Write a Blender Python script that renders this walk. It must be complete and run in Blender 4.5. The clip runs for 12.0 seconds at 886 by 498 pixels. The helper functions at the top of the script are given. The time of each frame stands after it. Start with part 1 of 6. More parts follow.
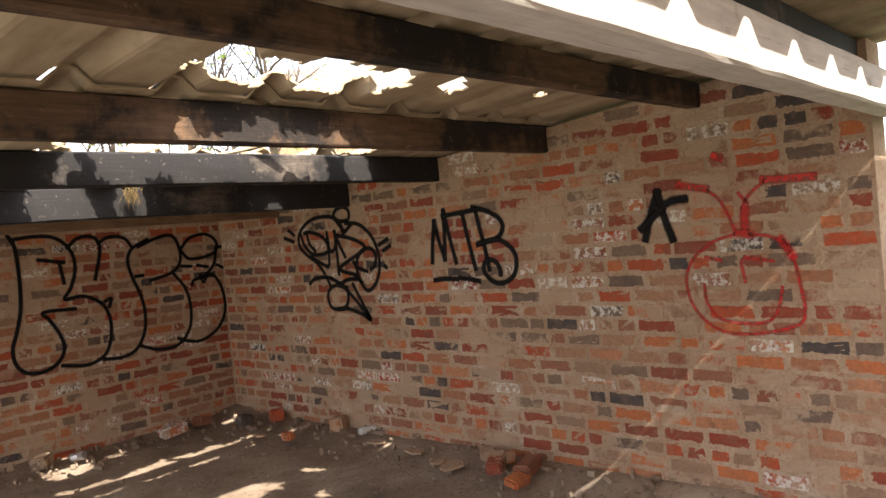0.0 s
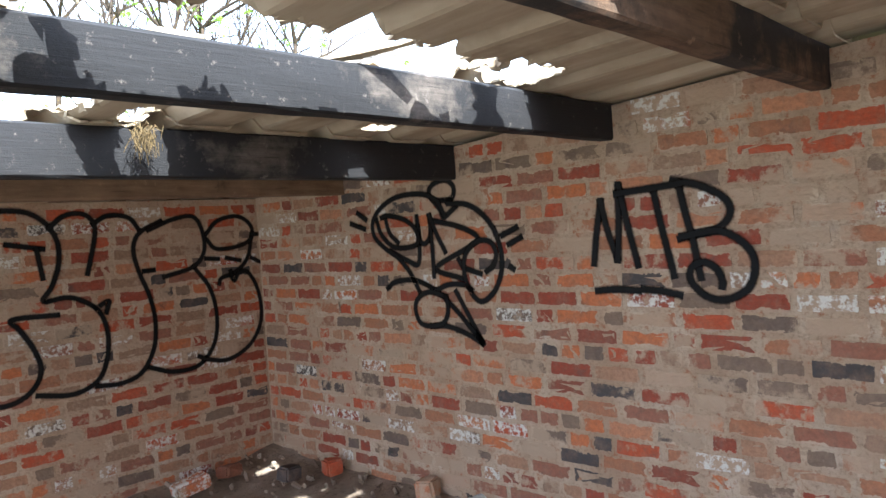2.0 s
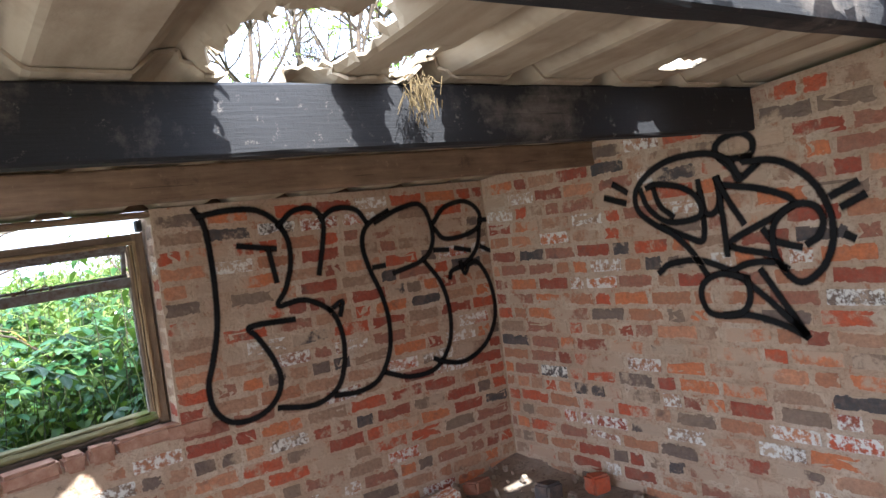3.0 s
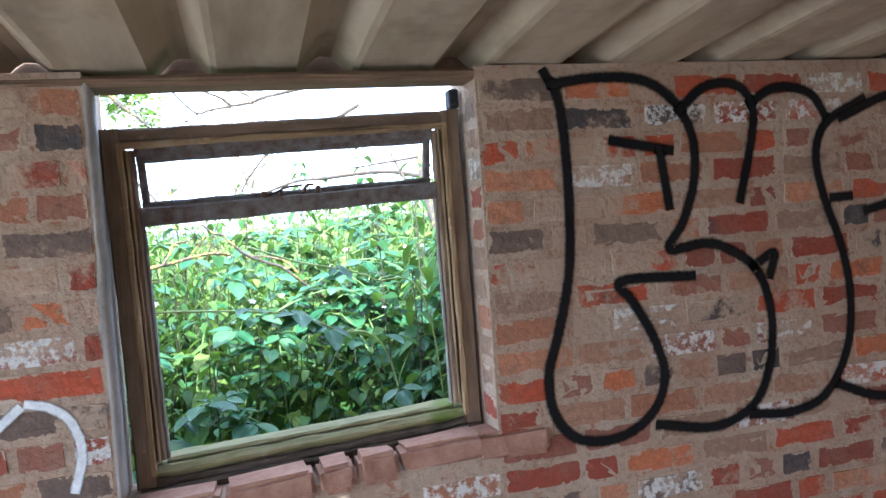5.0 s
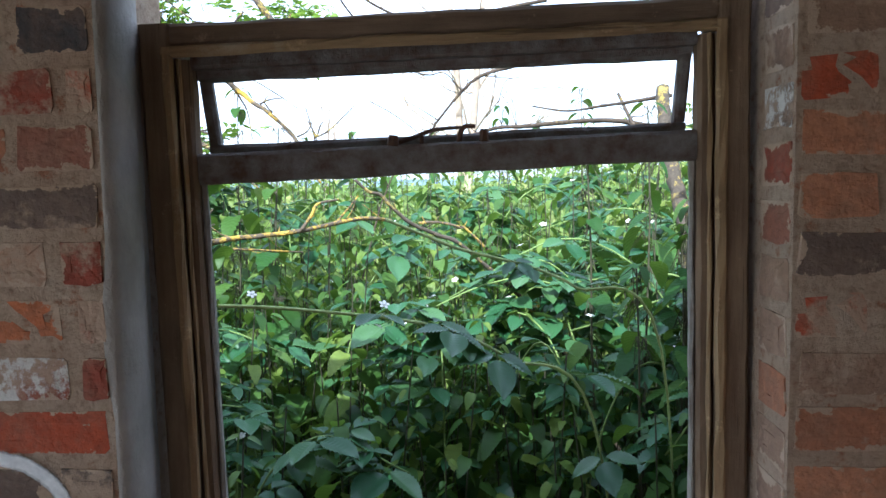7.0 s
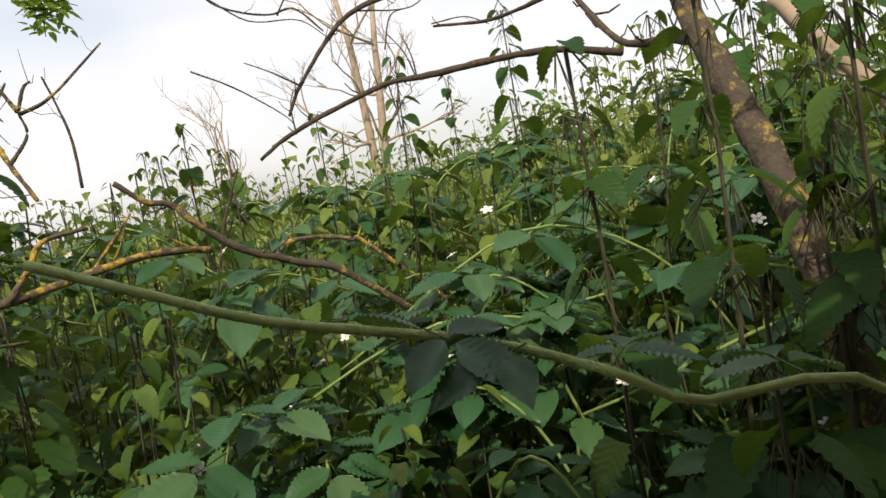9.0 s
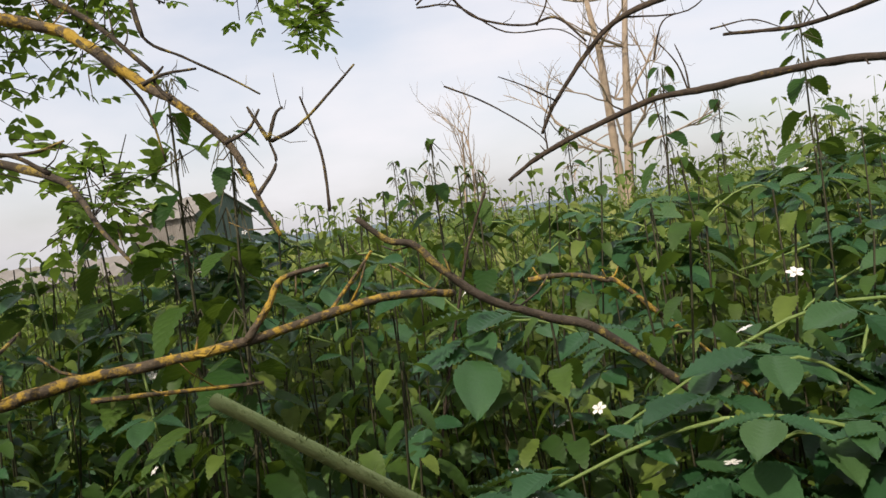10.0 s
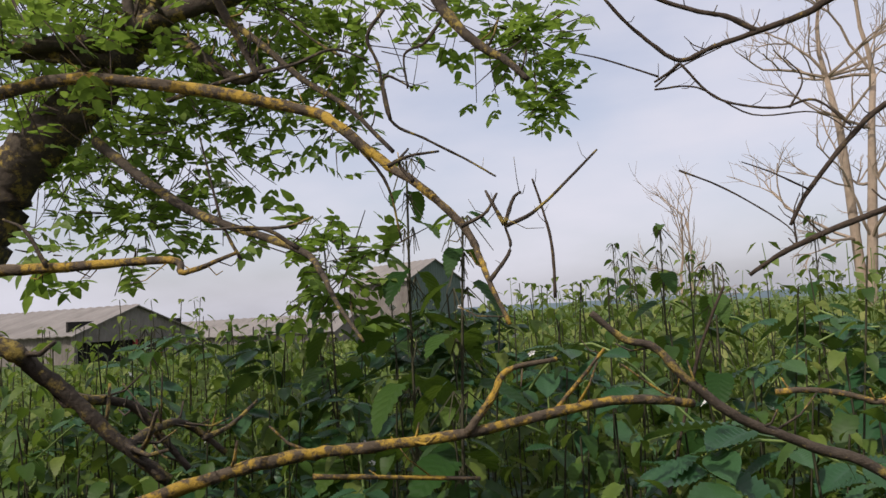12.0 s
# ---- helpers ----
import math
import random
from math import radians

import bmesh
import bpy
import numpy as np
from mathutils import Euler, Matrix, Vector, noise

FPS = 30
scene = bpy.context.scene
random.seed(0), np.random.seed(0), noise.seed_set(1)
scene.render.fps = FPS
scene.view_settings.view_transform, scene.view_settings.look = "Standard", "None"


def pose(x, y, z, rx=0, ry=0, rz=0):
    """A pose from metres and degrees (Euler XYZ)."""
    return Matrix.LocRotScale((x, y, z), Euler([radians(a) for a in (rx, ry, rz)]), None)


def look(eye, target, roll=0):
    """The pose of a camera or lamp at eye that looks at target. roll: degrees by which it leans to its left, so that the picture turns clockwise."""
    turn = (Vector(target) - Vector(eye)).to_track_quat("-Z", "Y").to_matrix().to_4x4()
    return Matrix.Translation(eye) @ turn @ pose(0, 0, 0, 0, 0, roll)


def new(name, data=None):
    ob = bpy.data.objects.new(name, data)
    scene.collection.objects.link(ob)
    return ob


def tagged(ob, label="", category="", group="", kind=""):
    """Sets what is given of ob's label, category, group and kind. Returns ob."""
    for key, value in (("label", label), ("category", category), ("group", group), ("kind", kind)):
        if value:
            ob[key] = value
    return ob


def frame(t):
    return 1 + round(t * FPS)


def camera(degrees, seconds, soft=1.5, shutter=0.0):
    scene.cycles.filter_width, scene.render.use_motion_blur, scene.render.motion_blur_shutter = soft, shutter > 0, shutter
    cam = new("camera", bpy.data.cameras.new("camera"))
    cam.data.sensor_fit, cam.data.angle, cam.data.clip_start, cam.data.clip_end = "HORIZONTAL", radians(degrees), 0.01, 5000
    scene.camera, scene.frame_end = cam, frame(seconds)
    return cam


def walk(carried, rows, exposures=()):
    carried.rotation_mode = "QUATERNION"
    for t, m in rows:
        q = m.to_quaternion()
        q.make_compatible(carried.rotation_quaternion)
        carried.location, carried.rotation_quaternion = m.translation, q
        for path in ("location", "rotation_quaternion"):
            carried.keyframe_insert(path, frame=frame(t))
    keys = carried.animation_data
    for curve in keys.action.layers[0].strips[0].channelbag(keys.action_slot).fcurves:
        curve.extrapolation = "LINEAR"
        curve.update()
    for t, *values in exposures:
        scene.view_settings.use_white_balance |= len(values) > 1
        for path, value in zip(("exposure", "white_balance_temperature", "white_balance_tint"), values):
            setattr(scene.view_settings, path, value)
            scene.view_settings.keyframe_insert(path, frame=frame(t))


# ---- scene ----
cam = camera(61.7, 12.0)
PATH = [
    (0.0, pose(-3.457, -5.663, 1.420, 88.50, 5.30, -48.10)),
    (0.5, pose(-3.230, -5.248, 1.410, 88.20, 4.60, -45.20)),
    (1.0, pose(-3.011, -4.846, 1.429, 88.00, 3.90, -45.50)),
    (1.5, pose(-2.880, -4.415, 1.434, 88.50, 3.70, -47.80)),
    (2.0, pose(-2.738, -4.076, 1.415, 88.30, 3.80, -47.90)),
    (2.5, pose(-2.660, -3.744, 1.410, 88.60, 5.20, -40.20)),
    (3.0, pose(-2.678, -3.319, 1.410, 88.70, 7.60, -35.50)),
    (3.5, pose(-2.611, -2.939, 1.377, 86.90, 8.00, -29.10)),
    (5.3, look((-2.393, -1.583, 1.288), (-1.951, 0.366, 1.195), -2.6)),
    (5.5, look((-2.377, -1.451, 1.290), (-1.978, 0.503, 1.138), -1.5)),
    (6.0, look((-2.364, -1.185, 1.304), (-2.044, 0.783, 1.144), 0.1)),
    (6.5, look((-2.309, -1.092, 1.327), (-2.187, 0.897, 1.148), 0.2)),
    (6.7, look((-2.280, -1.050, 1.329), (-2.369, 0.940, 1.157), -0.5)),
    (8.3, look((-2.223, -0.457, 1.257), (-2.093, 1.529, 1.057), -6.8)),
    (8.5, look((-2.221, -0.325, 1.266), (-2.086, 1.661, 1.068), -7.7)),
    (9.0, look((-2.184, 0.008, 1.260), (-2.077, 1.997, 1.079), -10.2)),
    (9.5, look((-2.193, 0.132, 1.281), (-2.324, 2.122, 1.129), -10.1)),
    (10.0, look((-2.224, 0.191, 1.322), (-2.729, 2.125, 1.246), -7.5)),
    (10.5, look((-2.272, 0.262, 1.369), (-2.931, 2.151, 1.381), -5.1)),
    (11.0, look((-2.282, 0.244, 1.418), (-3.300, 1.960, 1.559), -5.1)),
    (11.5, look((-2.277, 0.231, 1.417), (-3.326, 1.924, 1.604), -4.6)),
    (12.0, look((-2.275, 0.230, 1.348), (-3.266, 1.959, 1.522), -3.1)),
]
walk(cam, PATH, [
    (0.0, 2.45, 7300, 12), (0.5, 3.15, 7200, 12), (1.0, 3.25, 7300, 12), (1.5, 3.2, 6900, 12), (2.0, 3.1, 5600, 4), (2.5, 2.85, 6200, 10), (3.0, 3.2, 5600, 7), (3.5, 3.42, 5100, 5), (5.5, 3.45, 5000, 5), (6.0, 2.85, 5000, 4),
    (6.7, 2.5, 5100, 4), (8.3, 0.82, 7000, 8), (9.0, 0.72, 7500, 10), (9.5, 0.64, 7400, 10), (10.5, 0.36, 6900, 13), (12.0, 0.2, 6700, 15)])

# ---- light ----
SUN_ELEV, SUN_AZ = radians(46.7), radians(195)
world = bpy.data.worlds.new("sky")
scene.world = world
world.use_nodes = True
wn = world.node_tree.nodes
sky = wn.new("ShaderNodeTexSky")
sky.sky_type, sky.sun_disc = "NISHITA", False
sky.sun_elevation, sky.sun_rotation = SUN_ELEV, SUN_AZ
sky.dust_density, sky.air_density = 4.0, 1.0
wn["Background"].inputs["Strength"].default_value = 0.15
wl = world.node_tree.links
wc = wn.new("ShaderNodeTexCoord")
wm = wn.new("ShaderNodeMapping")
wm.inputs["Scale"].default_value = (1.0, 1.0, 3.0)
cloud = wn.new("ShaderNodeTexNoise")
cloud.inputs["Scale"].default_value, cloud.inputs["Detail"].default_value = 2.2, 6.0
thin = wn.new("ShaderNodeMapRange")
thin.inputs["From Min"].default_value, thin.inputs["From Max"].default_value = 0.35, 0.65
thin.inputs["To Min"].default_value, thin.inputs["To Max"].default_value = 0.45, 0.95
veil = wn.new("ShaderNodeMix")
veil.data_type = "RGBA"
veil.inputs[7].default_value = (4.2, 4.35, 4.95, 1)
wl.new(wc.outputs["Generated"], wm.inputs[0])
wl.new(wm.outputs[0], cloud.inputs["Vector"])
wl.new(cloud.outputs["Fac"], thin.inputs["Value"])
wl.new(thin.outputs[0], veil.inputs[0])
wl.new(sky.outputs[0], veil.inputs[6])
wl.new(veil.outputs[2], wn["Background"].inputs[0])
sun = new("sun", bpy.data.lights.new("sun", "SUN"))
sun.data.energy, sun.data.angle, sun.data.color = 2.4, radians(0.6), (1.0, 0.95, 0.87)
sun.matrix_world = look((0, 0, 30), (0.27 * 10, 10, 30 - 11.0))


# ---- material helpers ----
def mat(name, build, rough=0.85, metal=0.0):
    m = bpy.data.materials.new(name)
    m.use_nodes = True
    nt = m.node_tree
    b = nt.nodes["Principled BSDF"]
    b.inputs["Roughness"].default_value, b.inputs["Metallic"].default_value = rough, metal
    b.inputs["Specular IOR Level"].default_value = 0.3
    build(nt, b)
    return m


def node(nt, kind, **values):
    n = nt.nodes.new("ShaderNode" + kind)
    for k, v in values.items():
        n.inputs[k.replace("_", " ")].default_value = v
    return n


def coords(nt, scale=(1, 1, 1), kind="Object"):
    t = nt.nodes.new("ShaderNodeTexCoord")
    mp = nt.nodes.new("ShaderNodeMapping")
    mp.inputs["Scale"].default_value = scale
    nt.links.new(t.outputs[kind], mp.inputs[0])
    return mp.outputs[0]


def world_coords(nt, scale=(1, 1, 1)):
    g = nt.nodes.new("ShaderNodeNewGeometry")
    mp = nt.nodes.new("ShaderNodeMapping")
    mp.inputs["Scale"].default_value = scale
    nt.links.new(g.outputs["Position"], mp.inputs[0])
    return mp.outputs[0]


def noise_at(nt, vec, scale, detail=4.0, rough=0.6):
    n = node(nt, "TexNoise", Scale=scale, Detail=detail, Roughness=rough)
    nt.links.new(vec, n.inputs["Vector"])
    return n.outputs["Fac"]


def ramp(nt, fac, stops, hard=False):
    r = nt.nodes.new("ShaderNodeValToRGB")
    r.color_ramp.interpolation = "CONSTANT" if hard else "LINEAR"
    els = r.color_ramp.elements
    while len(els) < len(stops):
        els.new(0.5)
    for e, (p, c) in zip(els, stops):
        e.position = p
        e.color = (*c, 1) if len(c) == 3 else c
    nt.links.new(fac, r.inputs[0])
    return r.outputs[0]


def grey(nt, fac, a, b):
    return ramp(nt, fac, [(a, (0, 0, 0)), (b, (1, 1, 1))])


def mixc(nt, fac, a, b, mode="MIX"):
    m = nt.nodes.new("ShaderNodeMix")
    m.data_type, m.blend_type = "RGBA", mode
    for i, v in ((0, fac), (6, a), (7, b)):
        if isinstance(v, (int, float)):
            m.inputs[i].default_value = v
        elif isinstance(v, tuple):
            m.inputs[i].default_value = (*v, 1)
        else:
            nt.links.new(v, m.inputs[i])
    return m.outputs[2]


def bump(nt, b, height, strength, distance=0.01):
    n = node(nt, "Bump", Strength=strength, Distance=distance)
    nt.links.new(height, n.inputs["Height"])
    nt.links.new(n.outputs[0], b.inputs["Normal"])


def randoms(nt):
    """One random number for each piece, be it an object or an island of a joined mesh."""
    a = nt.nodes.new("ShaderNodeObjectInfo").outputs["Random"]
    g = nt.nodes.new("ShaderNodeNewGeometry").outputs["Random Per Island"]
    s = nt.nodes.new("ShaderNodeMath")
    s.operation = "ADD"
    nt.links.new(a, s.inputs[0]), nt.links.new(g, s.inputs[1])
    f = nt.nodes.new("ShaderNodeMath")
    f.operation = "FRACT"
    nt.links.new(s.outputs[0], f.inputs[0])
    return f.outputs[0]


def math_node(nt, op, a, b=0.0):
    n = nt.nodes.new("ShaderNodeMath")
    n.operation = op
    for i, v in enumerate((a, b)):
        if isinstance(v, (int, float)):
            n.inputs[i].default_value = v
        else:
            nt.links.new(v, n.inputs[i])
    return n.outputs[0]


MORTAR = (0.50, 0.375, 0.27)
LIME = [(0.25, (0.37, 0.25, 0.17)), (0.42, (0.44, 0.31, 0.215)), (0.55, MORTAR), (0.75, (0.58, 0.48, 0.385))]


def brick_mat(nt, b):
    r = randoms(nt)
    col = ramp(nt, r, [(0, (0.50, 0.10, 0.042)), (0.10, (0.33, 0.070, 0.040)), (0.20, (0.58, 0.185, 0.074)), (0.31, (0.43, 0.185, 0.10)),
                       (0.43, (0.34, 0.142, 0.092)), (0.54, (0.45, 0.25, 0.155)), (0.64, (0.36, 0.23, 0.155)), (0.73, (0.24, 0.17, 0.125)),
                       (0.80, (0.17, 0.125, 0.10)), (0.855, (0.07, 0.066, 0.068)), (0.905, (0.56, 0.25, 0.135)), (0.95, (0.28, 0.08, 0.05))], hard=True)
    v = world_coords(nt)
    blotch = noise_at(nt, v, 13, 5, 0.7)
    col = mixc(nt, grey(nt, blotch, 0.46, 0.72), col, mixc(nt, 0.55, col, (0.31, 0.21, 0.145)))
    fine = noise_at(nt, v, 55, 5, 0.7)
    col = mixc(nt, grey(nt, fine, 0.35, 0.75), col, mixc(nt, 0.5, col, (0.10, 0.06, 0.045)))
    # scorched and burnt patches from the kiln
    burnt = ramp(nt, noise_at(nt, v, 7, 4, 0.6), [(0.60, (0, 0, 0)), (0.72, (0.7, 0.7, 0.7))])
    col = mixc(nt, burnt, col, (0.12, 0.085, 0.07))
    # lime wash and mortar dust smeared over the faces
    smear = math_node(nt, "ADD", noise_at(nt, v, 2.3, 3, 0.55), math_node(nt, "MULTIPLY", noise_at(nt, v, 16, 5, 0.7), 0.55))
    r2 = math_node(nt, "FRACT", math_node(nt, "MULTIPLY", r, 37.7))
    smear = math_node(nt, "ADD", smear, math_node(nt, "MULTIPLY", r2, 0.22))
    col = mixc(nt, ramp(nt, smear, [(0.93, (0, 0, 0)), (1.07, (0.9, 0.9, 0.9))]), col, (0.45, 0.33, 0.235))
    # mortar lapping unevenly over the arrises
    at = nt.nodes.new("ShaderNodeAttribute")
    at.attribute_name = "edge"
    rag = math_node(nt, "ADD", math_node(nt, "MULTIPLY", noise_at(nt, v, 10, 3, 0.6), 0.85), math_node(nt, "MULTIPLY", noise_at(nt, v, 34, 6, 0.75), 0.65))
    lap = math_node(nt, "ADD", math_node(nt, "MULTIPLY", at.outputs["Fac"], 0.30), rag)
    lapcol = ramp(nt, noise_at(nt, v, 3.5, 6, 0.65), LIME)
    col = mixc(nt, grey(nt, lap, 0.985, 1.03), col, lapcol)
    # old white paint left on some bricks
    r3 = math_node(nt, "FRACT", math_node(nt, "MULTIPLY", r, 91.3))
    chosen = ramp(nt, r3, [(0, (1, 1, 1)), (0.085, (0, 0, 0))], hard=True)
    flakes = ramp(nt, noise_at(nt, v, 32, 6, 0.7), [(0.45, (1, 1, 1)), (0.53, (0, 0, 0))])
    col = mixc(nt, math_node(nt, "MULTIPLY", chosen, flakes), col, (0.68, 0.65, 0.60))
    nt.links.new(col, b.inputs["Base Color"])
    h = math_node(nt, "ADD", noise_at(nt, v, 70, 6, 0.7), math_node(nt, "MULTIPLY", noise_at(nt, v, 17, 4, 0.6), 1.4))
    bump(nt, b, h, 0.7, 0.007)


def mortar_mat(nt, b):
    v = world_coords(nt)
    col = ramp(nt, noise_at(nt, v, 3.5, 6, 0.65), LIME)
    col = mixc(nt, grey(nt, noise_at(nt, v, 60, 5, 0.7), 0.5, 0.8), col, (0.22, 0.14, 0.095))
    col = mixc(nt, ramp(nt, noise_at(nt, v, 15, 6, 0.75), [(0.56, (0, 0, 0)), (0.64, (0.8, 0.8, 0.8))]), col, (0.36, 0.15, 0.08))
    nt.links.new(col, b.inputs["Base Color"])
    h = math_node(nt, "ADD", noise_at(nt, v, 45, 7, 0.75), math_node(nt, "MULTIPLY", noise_at(nt, v, 9, 4, 0.6), 1.6))
    bump(nt, b, h, 0.9, 0.014)


def wood_mat(light, dark, char, char_at, upright=False):
    def build(nt, b):
        v = coords(nt, (9, 9, 0.9) if upright else (0.9, 9, 9))
        v2 = coords(nt)
        grain = math_node(nt, "ADD", math_node(nt, "MULTIPLY", noise_at(nt, v, 5, 6, 0.65), 0.6), math_node(nt, "MULTIPLY", noise_at(nt, v2, 5.5, 5, 0.65), 0.4))
        col = ramp(nt, grain, [(0.34, dark), (0.66, light)])
        crack = noise_at(nt, coords(nt, (34, 34, 0.7) if upright else (0.7, 34, 34)), 3, 4, 0.6)
        col = mixc(nt, ramp(nt, crack, [(0.30, (0.8, 0.8, 0.8)), (0.36, (0, 0, 0))]), col, tuple(0.45 * c for c in dark))
        burn = math_node(nt, "ADD", math_node(nt, "MULTIPLY", noise_at(nt, v2, 2.4, 3, 0.6), 0.7), math_node(nt, "MULTIPLY", noise_at(nt, v2, 13, 6, 0.75), 0.3))
        col = mixc(nt, ramp(nt, burn, [(char_at, (0, 0, 0)), (char_at + 0.09, (1, 1, 1))]), col, char)
        scuff = ramp(nt, noise_at(nt, v2, 21, 6, 0.8), [(0.60, (0, 0, 0)), (0.68, (0.55, 0.55, 0.55))])
        col = mixc(nt, scuff, col, tuple(min(0.8, 1.5 * c + 0.02) for c in light))
        nt.links.new(col, b.inputs["Base Color"])
        bump(nt, b, math_node(nt, "ADD", noise_at(nt, coords(nt, (22, 22, 1) if upright else (1, 22, 22)), 7, 5, 0.7), noise_at(nt, v2, 30, 5, 0.7)), 0.45, 0.005)
    return build


def sheet_mat(nt, b):
    v = coords(nt)
    col = ramp(nt, noise_at(nt, coords(nt, (5, 0.9, 3)), 2.2, 5, 0.6), [(0.25, (0.30, 0.235, 0.155)), (0.55, (0.44, 0.36, 0.25)), (0.8, (0.50, 0.43, 0.32))])
    col = mixc(nt, grey(nt, noise_at(nt, v, 1.7, 5, 0.7), 0.52, 0.8), col, (0.17, 0.12, 0.075))
    nt.links.new(col, b.inputs["Base Color"])
    bump(nt, b, noise_at(nt, v, 90, 4, 0.6), 0.25, 0.004)


def dirt_mat(nt, b):
    v = world_coords(nt)
    col = ramp(nt, noise_at(nt, v, 1.6, 7, 0.68), [(0.3, (0.18, 0.135, 0.10)), (0.5, (0.31, 0.24, 0.185)), (0.68, (0.44, 0.37, 0.30))])
    col = mixc(nt, grey(nt, noise_at(nt, v, 34, 5, 0.7), 0.55, 0.72), col, (0.085, 0.06, 0.04))
    nt.links.new(col, b.inputs["Base Color"])
    bump(nt, b, noise_at(nt, v, 28, 8, 0.7), 0.8, 0.02)


def plain(c1, c2, scale, strength=0.3):
    def build(nt, b):
        v = coords(nt)
        nt.links.new(ramp(nt, noise_at(nt, v, scale, 5, 0.65), [(0.3, c1), (0.7, c2)]), b.inputs["Base Color"])
        bump(nt, b, noise_at(nt, v, scale * 6, 5, 0.7), strength, 0.006)
    return build


def leaf_mat(c1, c2, c3, shine, spec=0.28, thin=0.3):
    def build(nt, b):
        r = randoms(nt)
        v = coords(nt)
        col = ramp(nt, r, [(0, c1), (0.55, c2), (1, c3)])
        col = mixc(nt, grey(nt, noise_at(nt, v, 60, 3, 0.6), 0.4, 0.75), col, mixc(nt, 0.35, col, (0.02, 0.03, 0.01)))
        nt.links.new(col, b.inputs["Base Color"])
        b.inputs["Roughness"].default_value = shine
        b.inputs["Specular IOR Level"].default_value = spec
        tr = nt.nodes.new("ShaderNodeBsdfTranslucent")
        nt.links.new(mixc(nt, 0.5, col, (0.25, 0.38, 0.04)), tr.inputs["Color"])
        mx = node(nt, "MixShader", Fac=thin)
        nt.links.new(b.outputs[0], mx.inputs[1]), nt.links.new(tr.outputs[0], mx.inputs[2])
        nt.links.new(mx.outputs[0], nt.nodes["Material Output"].inputs[0])
    return build


def bark_mat(bark, lichen, at):
    def build(nt, b):
        v = coords(nt)
        col = ramp(nt, noise_at(nt, v, 60, 5, 0.7), [(0.3, tuple(0.45 * c for c in bark)), (0.7, bark)])
        col = mixc(nt, ramp(nt, math_node(nt, "ADD", math_node(nt, "MULTIPLY", noise_at(nt, v, 24, 4, 0.65), 0.55), math_node(nt, "MULTIPLY", noise_at(nt, v, 85, 5, 0.8), 0.45)), [(at, (0, 0, 0)), (at + 0.07, (1, 1, 1))]), col, lichen)
        nt.links.new(col, b.inputs["Base Color"])
        bump(nt, b, noise_at(nt, v, 90, 5, 0.7), 0.8, 0.006)
    return build


def spray_mat(color, amount):
    def build(nt, b):
        at = nt.nodes.new("ShaderNodeAttribute")
        at.attribute_name = "across"
        edge = math_node(nt, "SUBTRACT", 1.0, math_node(nt, "ABSOLUTE", at.outputs["Fac"]))
        v = world_coords(nt)
        e = math_node(nt, "ADD", edge, math_node(nt, "MULTIPLY", math_node(nt, "SUBTRACT", noise_at(nt, v, 120, 4, 0.7), 0.5), 0.5))
        alpha = math_node(nt, "MULTIPLY", grey(nt, e, 0.08, 0.5), amount)
        nt.links.new(alpha, b.inputs["Alpha"])
        nt.links.new(ramp(nt, noise_at(nt, v, 40, 4, 0.7), [(0.3, tuple(0.8 * c for c in color)), (0.8, tuple(min(1, 1.5 * c) for c in color))]), b.inputs["Base Color"])
    return build


BRICK = mat("old_brick", brick_mat, 0.9)
MORTAR_M = mat("lime_mortar", mortar_mat, 0.95)
CHARRED = mat("charred_timber", wood_mat((0.16, 0.135, 0.115), (0.05, 0.042, 0.037), (0.02, 0.0195, 0.021), 0.36), 0.75)
SCORCHED = mat("scorched_timber", wood_mat((0.20, 0.125, 0.078), (0.07, 0.043, 0.028), (0.026, 0.022, 0.021), 0.45), 0.8)
TIMBER = mat("brown_timber", wood_mat((0.26, 0.17, 0.105), (0.13, 0.08, 0.05), (0.05, 0.035, 0.027), 0.60), 0.8)
WHITEWOOD = mat("flaking_white_paint", wood_mat((0.74, 0.72, 0.69), (0.50, 0.48, 0.45), (0.26, 0.21, 0.16), 0.60), 0.75)
MOSSWOOD = mat("mossy_sill_wood", wood_mat((0.30, 0.26, 0.13), (0.13, 0.12, 0.055), (0.13, 0.17, 0.03), 0.50), 0.9)
OLDPAINT = mat("rusty_grey_paint", plain((0.105, 0.062, 0.042), (0.23, 0.22, 0.21), 34, 0.8), 0.7)
FRAMEDARK = mat("dark_frame_wood", wood_mat((0.23, 0.16, 0.105), (0.10, 0.068, 0.047), (0.26, 0.21, 0.16), 0.6), 0.85)
JAMBDARK = mat("dark_jamb_wood", wood_mat((0.27, 0.19, 0.12), (0.12, 0.08, 0.052), (0.32, 0.26, 0.19), 0.57, True), 0.85)
MOULDING = mat("bare_moulding_wood", wood_mat((0.40, 0.28, 0.15), (0.20, 0.13, 0.07), (0.46, 0.40, 0.29), 0.56), 0.8)
MOULDUP = mat("bare_bead_wood", wood_mat((0.40, 0.28, 0.15), (0.20, 0.13, 0.07), (0.46, 0.40, 0.29), 0.56, True), 0.8)
PUTTY = mat("weathered_putty", plain((0.17, 0.145, 0.12), (0.36, 0.335, 0.29), 18, 0.6), 0.85)
ROTWOOD = mat("rotten_wood", wood_mat((0.16, 0.125, 0.095), (0.06, 0.045, 0.035), (0.035, 0.03, 0.022), 0.5), 0.9)
RUST = mat("rust", plain((0.05, 0.028, 0.018), (0.14, 0.07, 0.04), 30), 0.8)
